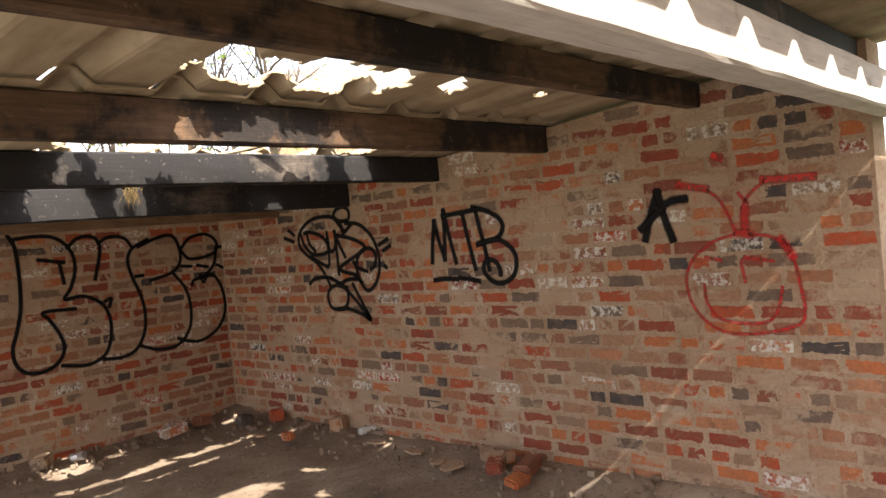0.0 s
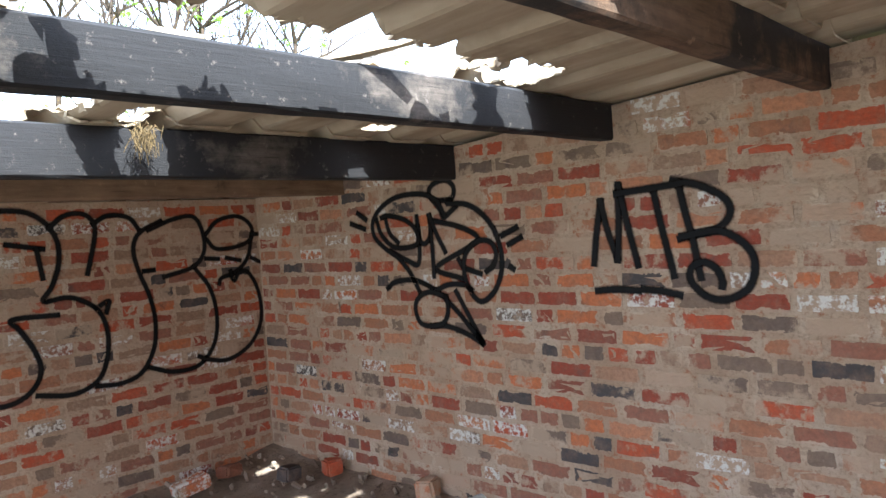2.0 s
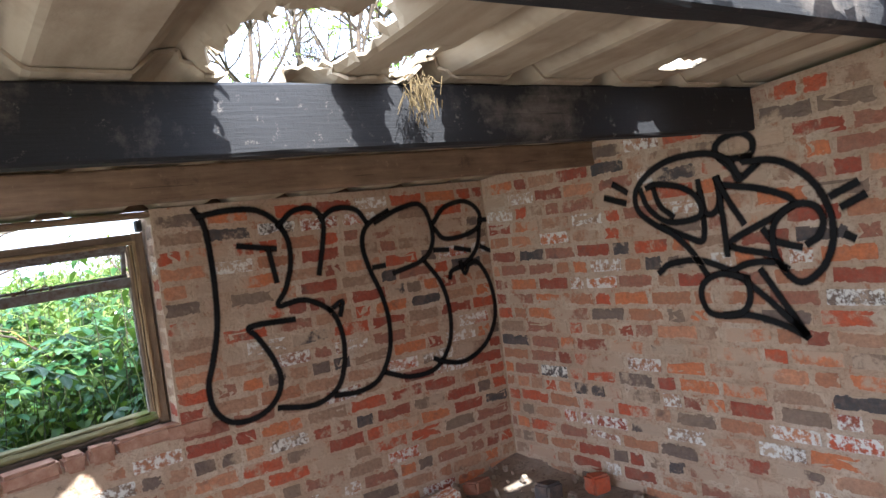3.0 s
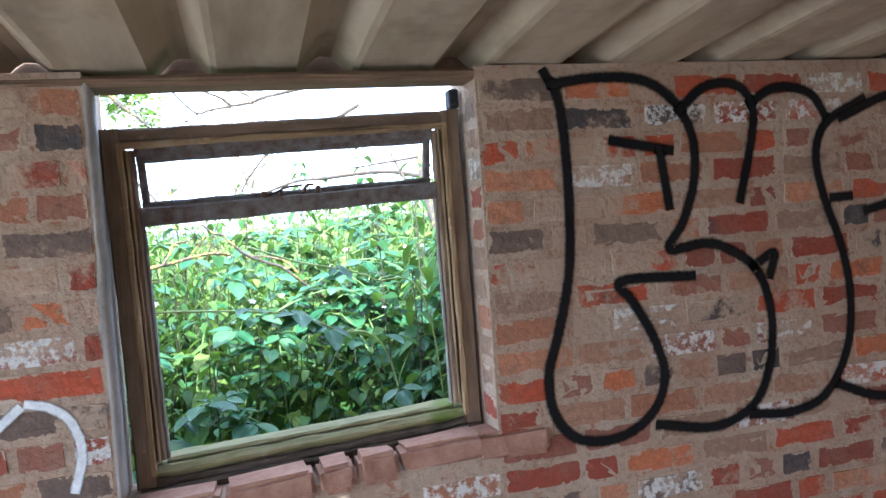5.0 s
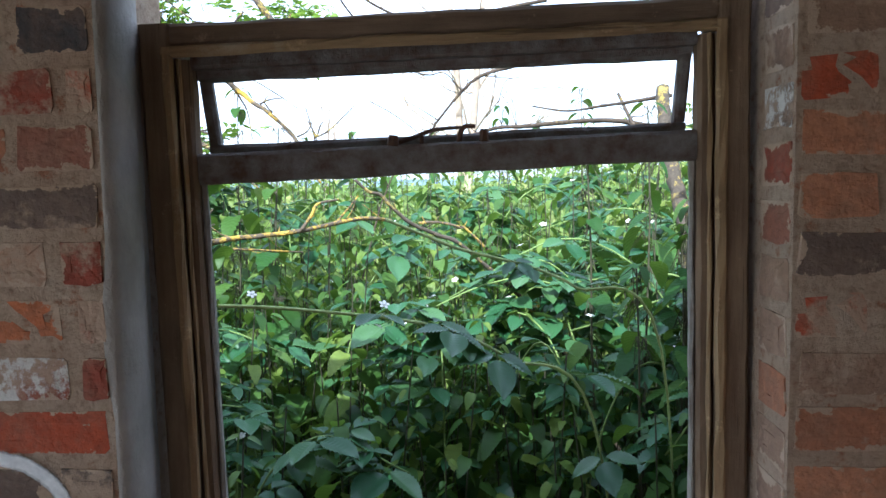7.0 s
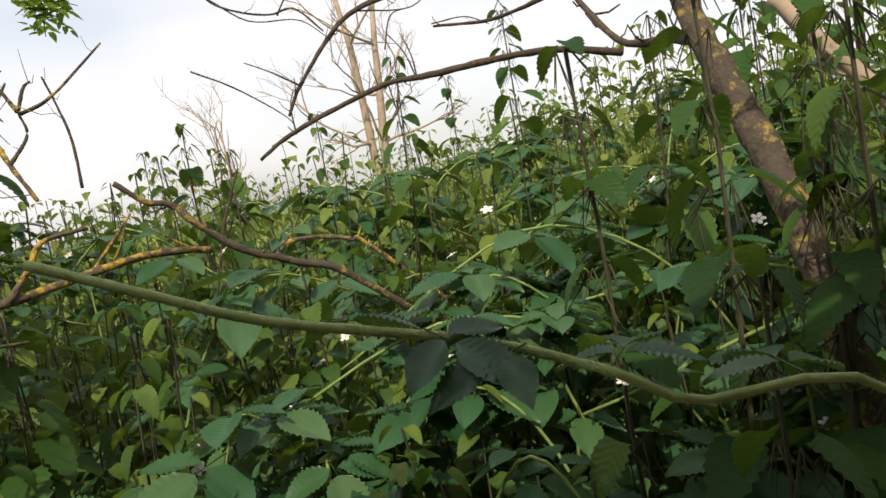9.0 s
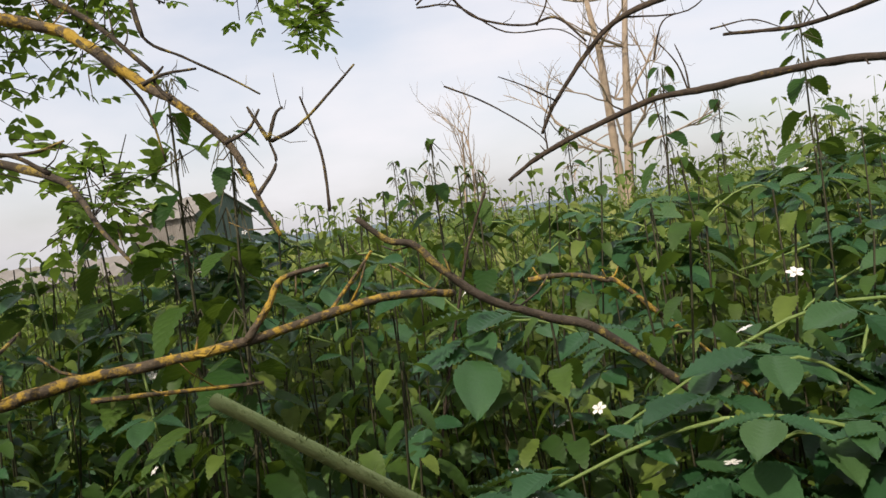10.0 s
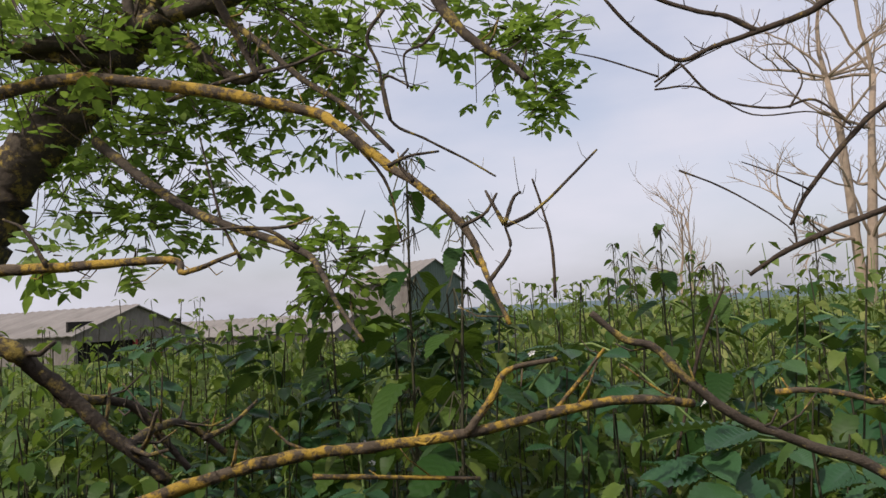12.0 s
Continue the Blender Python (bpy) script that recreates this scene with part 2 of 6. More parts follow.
SILLBRICK = mat("worn_sill_brick", plain((0.30, 0.14, 0.09), (0.47, 0.29, 0.205), 16, 0.9), 0.95)
GREYLIME = mat("grey_lime_render", plain((0.27, 0.245, 0.215), (0.44, 0.40, 0.36), 7, 0.9), 0.95)
SHEET = mat("cement_sheet", sheet_mat, 0.9)
DIRT = mat("dirt_floor", dirt_mat, 0.95)
BLACKSPRAY = mat("black_spray", spray_mat((0.004, 0.004, 0.005), 0.99), 0.8)
REDSPRAY = mat("red_spray", spray_mat((0.50, 0.018, 0.018), 0.62), 0.6)
WHITESPRAY = mat("white_spray", spray_mat((0.75, 0.76, 0.76), 0.95), 0.6)
NETTLE = mat("nettle_leaf", leaf_mat((0.030, 0.076, 0.016), (0.064, 0.130, 0.024), (0.165, 0.225, 0.042), 0.5, 0.26, 0.34), 0.55)
# lighter copy of the nettle green: sunlight on farther plants is in the colour
SUNLITNETTLE = mat("nettle_leaf_painted_sunlit", leaf_mat((0.075, 0.125, 0.026), (0.12, 0.175, 0.036), (0.21, 0.25, 0.06), 0.55, 0.22, 0.36), 0.55)
BRAMBLE = mat("bramble_leaf", leaf_mat((0.022, 0.080, 0.030), (0.036, 0.112, 0.044), (0.07, 0.145, 0.05), 0.40, 0.45, 0.2), 0.4)
ELDERLEAF = mat("elder_leaf", leaf_mat((0.14, 0.23, 0.045), (0.20, 0.32, 0.06), (0.29, 0.40, 0.09), 0.5, 0.28, 0.55), 0.5)
STEM = mat("green_stem", plain((0.11, 0.18, 0.045), (0.22, 0.29, 0.09), 30), 0.6)
CANEGREEN = mat("hairy_green_cane", plain((0.20, 0.27, 0.085), (0.33, 0.39, 0.15), 60), 0.7)
DARKSTEM = mat("dark_stem", plain((0.035, 0.035, 0.02), (0.08, 0.075, 0.04), 30), 0.7)
PETAL = mat("white_petal", plain((0.72, 0.70, 0.66), (0.85, 0.84, 0.80), 30), 0.7)
LICHEN = mat("lichen_bark", bark_mat((0.13, 0.10, 0.068), (0.42, 0.275, 0.045), 0.485), 0.9)
ELDERBARK = mat("elder_bark", bark_mat((0.10, 0.08, 0.06), (0.32, 0.24, 0.06), 0.525), 0.95)
TWIG = mat("grey_twig", bark_mat((0.085, 0.062, 0.045), (0.20, 0.14, 0.04), 0.56), 0.9)
DEADWOOD = mat("bleached_wood", plain((0.24, 0.185, 0.135), (0.38, 0.30, 0.225), 3), 0.9)


# ---- mesh helpers ----
def part(name, bm, material, parent=None, label="", smooth=False):
    me = bpy.data.meshes.new(name)
    bm.to_mesh(me)
    bm.free()
    return part_mesh(name, me, material, parent, label, smooth)


def part_mesh(name, me, material, parent=None, label="", smooth=False):
    if smooth:
        me.polygons.foreach_set("use_smooth", [True] * len(me.polygons))
    if len(me.materials) == 0:
        me.materials.append(material)
    ob = new(name, me)
    if parent is not None:
        ob.parent = parent
    if label:
        ob["label"] = label
    return ob


def thing(name, label, category, at=(0, 0, 0), group="", kind="", rz=0, rx=0, ry=0):
    e = new(name)
    e.matrix_basis = pose(*at, rx, ry, rz)
    return tagged(e, label, category, group, kind)


def box(bm, lo, hi, jitter=0.0, rng=None):
    vs = []
    for z in (lo[2], hi[2]):
        for x, y in ((lo[0], lo[1]), (hi[0], lo[1]), (hi[0], hi[1]), (lo[0], hi[1])):
            p = Vector((x, y, z))
            if rng:
                p += Vector([rng.uniform(-jitter, jitter) for _ in range(3)])
            vs.append(bm.verts.new(p))
    for f in ((3, 2, 1, 0), (4, 5, 6, 7), (0, 1, 5, 4), (1, 2, 6, 5), (2, 3, 7, 6), (3, 0, 4, 7)):
        bm.faces.new([vs[i] for i in f])
    return vs


def beam_mesh(length, h, w, rng, seg=0.12, wob=0.004, chip=0.006):
    """A sawn timber along x from 0 to length, y 0 to w, z 0 to h, with worn edges."""
    bm = bmesh.new()
    n = max(2, int(length / seg))
    prof = [(0.008, 0), (w - 0.008, 0), (w, 0.008), (w, h - 0.008), (w - 0.008, h), (0.008, h), (0, h - 0.008), (0, h * 0.5), (0, 0.008)]
    rings = []
    ph = rng.uniform(0, 9)
    for i in range(n + 1):
        x = length * i / n
        oy, oz = wob * math.sin(x * 1.3 + ph), wob * math.sin(x * 0.9 + 2 * ph)
        rings.append([bm.verts.new((x, y + oy + rng.uniform(-chip, chip) * 0.3, z + oz + rng.uniform(-chip, chip) * 0.3)) for y, z in prof])
    k = len(prof)
    for a, b in zip(rings, rings[1:]):
        for j in range(k):
            bm.faces.new((a[j], a[(j + 1) % k], b[(j + 1) % k], b[j]))
    bm.faces.new(rings[0])
    bm.faces.new(rings[-1][::-1])
    bmesh.ops.recalc_face_normals(bm, faces=bm.faces)
    return bm


def smooth_path(pts, steps):
    """Catmull-Rom through the points."""
    P = [Vector(p) for p in pts]
    if len(P) == 2:
        return [P[0].lerp(P[1], i / steps) for i in range(steps + 1)]
    P = [2 * P[0] - P[1]] + P + [2 * P[-1] - P[-2]]
    out = []
    for i in range(1, len(P) - 2):
        a, b, c, d = P[i - 1:i + 3]
        for s in range(steps):
            t = s / steps
            out.append(0.5 * ((2 * b) + (c - a) * t + (2 * a - 5 * b + 4 * c - d) * t * t + (3 * b - a - 3 * c + d) * t ** 3))
    out.append(P[-2])
    return out


def tube(bm, pts, r0, r1, sides=6, rng=None, rough=0.0):
    n = len(pts)
    rings = []
    up = Vector((0.13, 0.31, 0.94))
    for i, p in enumerate(pts):
        d = (pts[min(i + 1, n - 1)] - pts[max(i - 1, 0)]).normalized()
        u = d.cross(up)
        if u.length < 0.05:
            u = d.cross(Vector((1, 0, 0)))
        u.normalize()
        v = d.cross(u)
        r = r0 + (r1 - r0) * i / (n - 1)
        ring = []
        for j in range(sides):
            a = 2 * math.pi * j / sides
            k = r * (1 + (rng.uniform(-rough, rough) if rng else 0))
            ring.append(bm.verts.new(p + u * math.cos(a) * k + v * math.sin(a) * k))
        rings.append(ring)
    for a, b in zip(rings, rings[1:]):
        for j in range(sides):
            bm.faces.new((a[j], a[(j + 1) % sides], b[(j + 1) % sides], b[j]))
    bm.faces.new(rings[0][::-1])
    bm.faces.new(rings[-1])


# ---- structure ----
SLOPE, EAVE = 0.075, 1.682


def roof_z(y):
    return EAVE - SLOPE * y


WIN_X0, WIN_X1, WIN_Z0 = -2.745, -1.834, 0.70
COURSE = 0.0776


def wall_cores():
    walls = []

    def wall(name, boxes, label):
        bm = bmesh.new()
        for lo, hi in boxes:
            box(bm, lo, hi)
        ob = part(name, bm, MORTAR_M)
        tagged(ob, label, "wall", kind="structure")
        walls.append(ob)
        return ob
    north = wall("wall_north", [((-5.3, 0, -0.1), (WIN_X0, 0.22, 1.675)), ((WIN_X1, 0, -0.1), (0.22, 0.22, 1.675)),
                                ((WIN_X0, 0, -0.1), (WIN_X1, 0.22, WIN_Z0 - 0.02))], "weathered red brick wall with smeared mortar and graffiti")
    bm = bmesh.new()
    vs = [bm.verts.new(p) for p in ((0, -4.96, -0.1), (0, 0, -0.1), (0, 0, 1.675), (0, -4.96, 2.04))]
    bm.faces.new(vs)
    ext = bmesh.ops.extrude_face_region(bm, geom=bm.faces[:])
    bmesh.ops.translate(bm, vec=(0.22, 0, 0), verts=[v for v in ext["geom"] if isinstance(v, bmesh.types.BMVert)])
    bmesh.ops.recalc_face_normals(bm, faces=bm.faces)
    east = tagged(part("wall_east", bm, MORTAR_M), "long brick wall of mixed reds with flaking white paint and tags", "wall", kind="structure")
    wall("wall_east_far", [((0, -7.5, -0.1), (0.22, -6.3, 3.2))], "plain brick wall beside the entrance")
    # added behind the camera; its height keeps direct sun off floor and east wall
    wall("wall_south", [((-6.5, -7.72, -0.1), (0.22, -7.5, 4.35))], "unseen plain wall added behind the entrance to block the sun")
    wall("wall_west", [((-5.52, -0.15, -0.1), (-5.3, 0.22, 1.66)), ((-5.52, -5.35, -0.1), (-5.3, -5.1, 2.05))], "plain brick wall with a wide opening")
    return north, east


wall_n, wall_e = wall_cores()


def floor_mesh():
    bm = bmesh.new()
    n = 90
    grid = {}
    for i in range(n + 1):
        for j in range(n + 1):
            x, y = -5.4 + 5.45 * i / n, -7.6 + 7.65 * j / n
            z = 0.014 * noise.noise((x * 1.8, y * 1.8, 0)) + 0.012 * noise.noise((x * 6, y * 6, 3))
            z += 0.05 * math.exp(-((x + 0.0) / 0.22) ** 2) + 0.045 * math.exp(-(y / 0.25) ** 2)
            grid[i, j] = bm.verts.new((x, y, z))
    for i in range(n):
        for j in range(n):
            bm.faces.new((grid[i, j], grid[i + 1, j], grid[i + 1, j + 1], grid[i, j + 1]))
    return tagged(part("floor", bm, DIRT, smooth=True), "dusty earth and concrete floor with debris along the walls", "floor", kind="structure")


floor_mesh()


def corr(x):
    """Height of the roofing profile: flat troughs and rounded ridges."""
    u = (x / 0.338) % 1.0
    d = abs(u - 0.5)
    return 0.052 * (1 - min(1, max(0, (d - 0.05) / 0.16))) ** 1.0 if d < 0.21 else 0.0


HOLES = [  # x, y, half width, half depth
    (-1.86, -3.67, 0.45, 0.155), (-1.55, -2.58, 0.74, 0.17), (-1.97, -1.86, 0.165, 0.24), (-1.6, -1.84, 0.085, 0.11),
    (-0.68, -1.90, 0.075, 0.05), (-0.70, -2.66, 0.10, 0.10), (-1.15, -3.70, 0.05, 0.07), (-0.63, -3.79, 0.05, 0.03), (-1.40, -4.13, 0.05, 0.06), (-2.60, -1.18, 0.13, 0.11)]


def in_hole(x, y):
    for hx, hy, a, b in HOLES:
        k = noise.noise((x * 9, y * 9, hx * 5)) * 0.5 + noise.noise((x * 28, y * 28, hx)) * 0.42
        if (abs((x - hx) / a)) ** 2.6 + (abs((y - hy) / b)) ** 2.6 < 1 + k:
            return True
    return False


def roof():
    dx, dy = 0.338 / 22, 0.02
    verts, faces, index = [], [], {}
    x0, x1 = -5.45, 0.3
    rows = [(-5.39, -3.35), (-3.43, -1.66), (-1.74, 0.12)]
    for k, (ya, yb) in enumerate(rows):
        nx, ny = int((x1 - x0) / dx), int((yb - ya) / dy)
        lift = 0.012 * (2 - k)

        def vert(i, j):
            key = (k, i, j)
            if key not in index:
                x, y = x0 + i * dx, ya + (yb - ya) * j / ny
                z = roof_z(y) + corr(x) + lift * (j / ny) + 0.012 * noise.noise((x * 1.1, y * 1.3, 5))
                index[key] = len(verts)
                verts.append((x, y, z))
            return index[key]
        for i in range(nx):
            for j in range(ny):
                xc, yc = x0 + (i + 0.5) * dx, ya + (yb - ya) * (j + 0.5) / ny
                if in_hole(xc, yc):
                    continue
                faces.append((vert(i, j), vert(i + 1, j), vert(i + 1, j + 1), vert(i, j + 1)))
    # ragged, crumbled edges round the holes
    used = np.zeros(len(verts), int)
    for f in faces:
        for i in f:
            used[i] += 1
    rng = random.Random(2)
    for i, (x, y, z) in enumerate(verts):
        if used[i] in (1, 2, 3) and any(abs(x - h[0]) < h[2] * 1.5 and abs(y - h[1]) < h[3] * 1.5 for h in HOLES):
            verts[i] = (x + rng.uniform(-0.012, 0.012), y + rng.uniform(-0.014, 0.014), z + rng.uniform(-0.006, 0.004))
    me = bpy.data.meshes.new("ceiling")
    me.from_pydata(verts, [], faces)
    ob = part_mesh("ceiling", me, SHEET)
    md = ob.modifiers.new("thickness", "SOLIDIFY")
    md.thickness, md.offset = 0.008, 1
    return tagged(ob, "broken corrugated cement roof sheets with ragged holes", "roof", kind="structure")


roof()


def rafters():
    rng = random.Random(4)
    specs = [(-4.26, 0.115, SCORCHED, "brown roof beam scorched along its length"), (-3.39, 0.145, SCORCHED, "soot-blackened roof beam under the broken sheets"),
             (-2.57, 0.147, CHARRED, "charred black roof beam with bare streaks"), (-1.71, 0.168, CHARRED, "charred black roof beam below the ragged hole"),
             (-0.87, 0.115, TIMBER, "plain brown roof beam near the wall"), (-4.93, 0.25, CHARRED, "dark roof beam over the entrance")]
    for y, h, m, label in specs:
        bm = beam_mesh(5.75, h, 0.07, rng)
        ob = part("roof_beam", bm, m)
        ob.matrix_basis = pose(-5.5, y, roof_z(y) - h - 0.004)
        tagged(ob, label, "beam", "roof beams")
    ob = part("painted_beam", beam_mesh(6.0, 0.14, 0.10, rng), WHITEWOOD)
    ob.matrix_basis = pose(-5.4, -5.1, 1.705)
    tagged(ob, "thick timber beam with flaking white paint", "beam", "roof beams")
    ob = part("wall_plate", beam_mesh(5.6, 0.026, 0.11, rng), TIMBER)
    ob.matrix_basis = pose(-5.5, 0.0, 1.643)
    tagged(ob, "brown timber wall plate over the window", "beam")
    ob = part("eaves_board", beam_mesh(5.6, 0.07, 0.02, rng), TIMBER)
    ob.matrix_basis = pose(-5.5, 0.125, 1.676)
    tagged(ob, "narrow timber board closing the eaves", "board")


rafters()


def racked(x, z):
    """The frame has sunk and leans: its four corners give the lie of every rail (x 0 to 0.89, z 0 to 0.87)."""
    u, v = x / 0.89, z / 0.87
    bottom = Vector((-2.722, 0.690)).lerp(Vector((-1.839, 0.741)), u)
    top = Vector((-2.741, 1.564)).lerp(Vector((-1.847, 1.586)), u)
    return bottom.lerp(top, v)


def window():
    rng = random.Random(8)
    base = Vector((-2.29, 0.12, 0.70))
    w = thing("window_1", "weathered wooden window frame with broken out lower pane", "window", tuple(base), kind="structure")

    def rail(name, lo, hi, m, parent=w, label="", cut=0.005, lean=0.0, rough=0.0012):
        """A length of timber, cut into short runs so that its edges wander a little."""
        bm = bmesh.new()
        along = 0 if hi[0] - lo[0] > hi[2] - lo[2] else 2
        n = max(2, int((hi[along] - lo[along]) / 0.05))
        other = 2 - along
        c = min(cut, (hi[other] - lo[other]) * 0.4, (hi[1] - lo[1]) * 0.4)
        prof = [(lo[other] + c, lo[1]), (hi[other] - c, lo[1]), (hi[other], lo[1] + c), (hi[other], hi[1] - c), (hi[other] - c, hi[1]), (lo[other] + c, hi[1]), (lo[other], hi[1] - c), (lo[other], lo[1] + c)]
        rings = []
        for k in range(n + 1):
            a = lo[along] + (hi[along] - lo[along]) * k / n
            ring = []
            for o, y in prof:
                o2, y2 = o + rng.uniform(-rough, rough), y + rng.uniform(-rough, rough)
                x, z = (a, o2) if along == 0 else (o2, a)
                q = racked(x, z)
                y2 += lean * max(0, 0.815 - z)
                ring.append(bm.verts.new((q.x - base.x, y2, q.y - base.z)))
            rings.append(ring)
        for r, t in zip(rings, rings[1:]):
            for k in range(8):
                bm.faces.new((r[k], r[(k + 1) % 8], t[(k + 1) % 8], t[k]))
        bm.faces.new(rings[0])
        bm.faces.new(rings[-1])
        bmesh.ops.recalc_face_normals(bm, faces=bm.faces)
        return part(name, bm, m, parent, label)
    R, T = 0.89, 0.87
    for s in (0, 1):
        def side(a, b):
            return (a, b) if s == 0 else (R - b, R - a)
        a, b = side(0.0, 0.048)
        jamb = rail("jamb", (a, 0.0, 0.0), (b, 0.088, T), JAMBDARK)
        a, b = side(0.0485, 0.0725)
        rail("jamb_step", (a, 0.012, 0.0595), (b, 0.044, T - 0.052), JAMBDARK, jamb)
        a, b = side(0.036, 0.051)
        rail("jamb_moulding", (a, -0.007, 0.03), (b, 0.004, T - 0.036), MOULDUP, jamb, "bare ochre bead", cut=0.003, rough=0.002)
        a, b = side(0.0545, 0.060)
        rail("jamb_fillet", (a, 0.004, 0.056), (b, 0.011, T - 0.052), MOULDUP, jamb, cut=0.002, rough=0.0015)
        a, b = side(0.073, 0.081)
        rail("putty_rebate", (a, 0.022, 0.060), (b, 0.036, 0.632), PUTTY, jamb, "pale weathered putty edge", cut=0.003)
    head = rail("head", (0.0485, 0.001, T - 0.034), (R - 0.0485, 0.087, T - 0.001), FRAMEDARK)
    rail("head_moulding", (0.036, -0.006, T - 0.050), (R - 0.036, 0.006, T - 0.0345), MOULDING, head, "bare ochre bead", cut=0.004, rough=0.002)
    rail("head_step", (0.073, 0.012, T - 0.0665), (R - 0.073, 0.08, T - 0.0345), OLDPAINT, head)
    sill = rail("sill", (0.0485, -0.004, 0.018), (R - 0.0485, 0.10, 0.047), MOSSWOOD, label="mossy green timber sill", cut=0.012, rough=0.002)
    rail("sill_fillet", (0.073, 0.02, 0.0475), (R - 0.073, 0.09, 0.0595), MOSSWOOD, sill, cut=0.005, rough=0.002)
    rail("sill_drip", (0.01, -0.018, -0.026), (R - 0.0, 0.09, 0.0), ROTWOOD, sill, "dark rotten board under the sill", cut=0.006, rough=0.003)
    rail("sill_drip", (0.05, -0.008, 0.001), (R - 0.05, 0.09, 0.0175), ROTWOOD, sill, cut=0.004, rough=0.003)
    rail("transom", (0.0735, 0.014, 0.632), (R - 0.0735, 0.062, 0.678), OLDPAINT, label="rusty grey painted transom", rough=0.0018)
    # top light: a metal casement hung at its head, standing a little ajar at its foot
    ajar = 0.32
    sash = rail("casement", (0.0740, 0.028, 0.788), (R - 0.0740, 0.05, 0.8085), OLDPAINT, label="grey painted top casement", lean=ajar)
    rail("casement_stile", (0.0740, 0.028, 0.694), (0.092, 0.05, 0.7875), OLDPAINT, sash, lean=ajar)
    rail("casement_stile", (R - 0.092, 0.028, 0.694), (R - 0.0740, 0.05, 0.7875), OLDPAINT, sash, lean=ajar)
    rail("casement_rail", (0.0740, 0.028, 0.679), (R - 0.0740, 0.05, 0.6935), OLDPAINT, sash, lean=ajar)

    def fitting(name, pts, r, label=""):
        bm = bmesh.new()
        tube(bm, smooth_path([Vector((racked(a, c).x - base.x, b, racked(a, c).y - base.z)) for a, b, c in pts], 6), r, r * 0.75, 7)
        part(name, bm, RUST, w, label)
    fitting("latch_handle", [(0.468, 0.03, 0.678), (0.470, 0.012, 0.690), (0.478, -0.004, 0.698), (0.492, -0.008, 0.697)], 0.0045, "bent rusty latch")
    fitting("stay_arm", [(0.375, 0.034, 0.682), (0.40, 0.04, 0.689), (0.43, 0.06, 0.70), (0.47, 0.10, 0.705)], 0.004)
    fitting("stay_pin", [(0.368, 0.022, 0.676), (0.370, 0.022, 0.692)], 0.010)
    fitting("stay_pin", [(0.412, 0.022, 0.676), (0.412, 0.022, 0.694)], 0.004)
    fitting("latch_block", [(0.505, 0.024, 0.676), (0.505, 0.024, 0.695)], 0.008)
    # wooden blocks in the gap above
    bm = bmesh.new()
    box(bm, (-1.868, 0.125, 1.590), (-1.842, 0.17, 1.641))
    bmesh.ops.bevel(bm, geom=bm.edges[:], offset=0.004, segments=1, affect="EDGES")
    tagged(part("packing_block", bm, CHARRED), "dark wooden packing block above the window frame", "block")


window()


# ---- outdoors ----
def field_z(x, y):
    far = max(0.0, y - 6)
    return -0.012 * far + 0.03 * max(0, x + 2) * min(1, far / 20) + (0.0006 * max(0, far - 60) ** 1.5 if far > 60 else 0)


def grass_mat(nt, b):
    v = world_coords(nt)
    col = ramp(nt, noise_at(nt, v, 0.25, 6, 0.7), [(0.3, (0.055, 0.10, 0.025)), (0.5, (0.10, 0.165, 0.04)), (0.7, (0.20, 0.23, 0.07))])
    col = mixc(nt, grey(nt, noise_at(nt, v, 9, 5, 0.7), 0.4, 0.7), col, (0.04, 0.055, 0.02))
    nt.links.new(col, b.inputs["Base Color"])
    bump(nt, b, noise_at(nt, v, 14, 6, 0.8), 1.0, 0.1)


GRASS = mat("rough_grass", grass_mat, 0.95)
# the haze of distance is painted into this blue-grey
HILL = mat("haze_painted_hill", plain((0.09, 0.13, 0.15), (0.12, 0.17, 0.19), 0.01), 1.0)


def ground():
    bm = bmesh.new()
    xs = [-1500, -600, -250, -120] + [-80 + 4 * i for i in range(41)] + [120, 250, 600, 1500]
    ys = [-600, -200, -60, -20, -8] + [-4, 0, 1, 2, 3, 4, 6, 8] + [10 + 4 * i for i in range(28)] + [160, 240, 400, 800, 1600]
    g = {}
    for i, x in enumerate(xs):
        for j, y in enumerate(ys):
            near = y < 1
            z = -0.06 if near else field_z(x, min(y, 130)) - 0.02 + 0.06 * noise.noise((x * 0.3, y * 0.3, 1))
            g[i, j] = bm.verts.new((x, y, z))
    for i in range(len(xs) - 1):
        for j in range(len(ys) - 1):
            bm.faces.new((g[i, j], g[i + 1, j], g[i + 1, j + 1], g[i, j + 1]))
    tagged(part("ground", bm, GRASS, smooth=True), "overgrown rough grass field reaching to the horizon", "ground", kind="structure")
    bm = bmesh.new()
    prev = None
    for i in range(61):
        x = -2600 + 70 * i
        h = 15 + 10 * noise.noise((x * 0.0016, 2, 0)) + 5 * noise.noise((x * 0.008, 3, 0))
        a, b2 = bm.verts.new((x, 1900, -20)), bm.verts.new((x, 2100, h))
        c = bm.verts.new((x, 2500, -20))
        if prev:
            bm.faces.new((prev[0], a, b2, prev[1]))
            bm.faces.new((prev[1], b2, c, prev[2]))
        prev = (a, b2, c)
    tagged(part("backdrop", bm, HILL, smooth=True), "low hills on the horizon with blue haze painted into their colour", "hills", kind="structure")


ground()


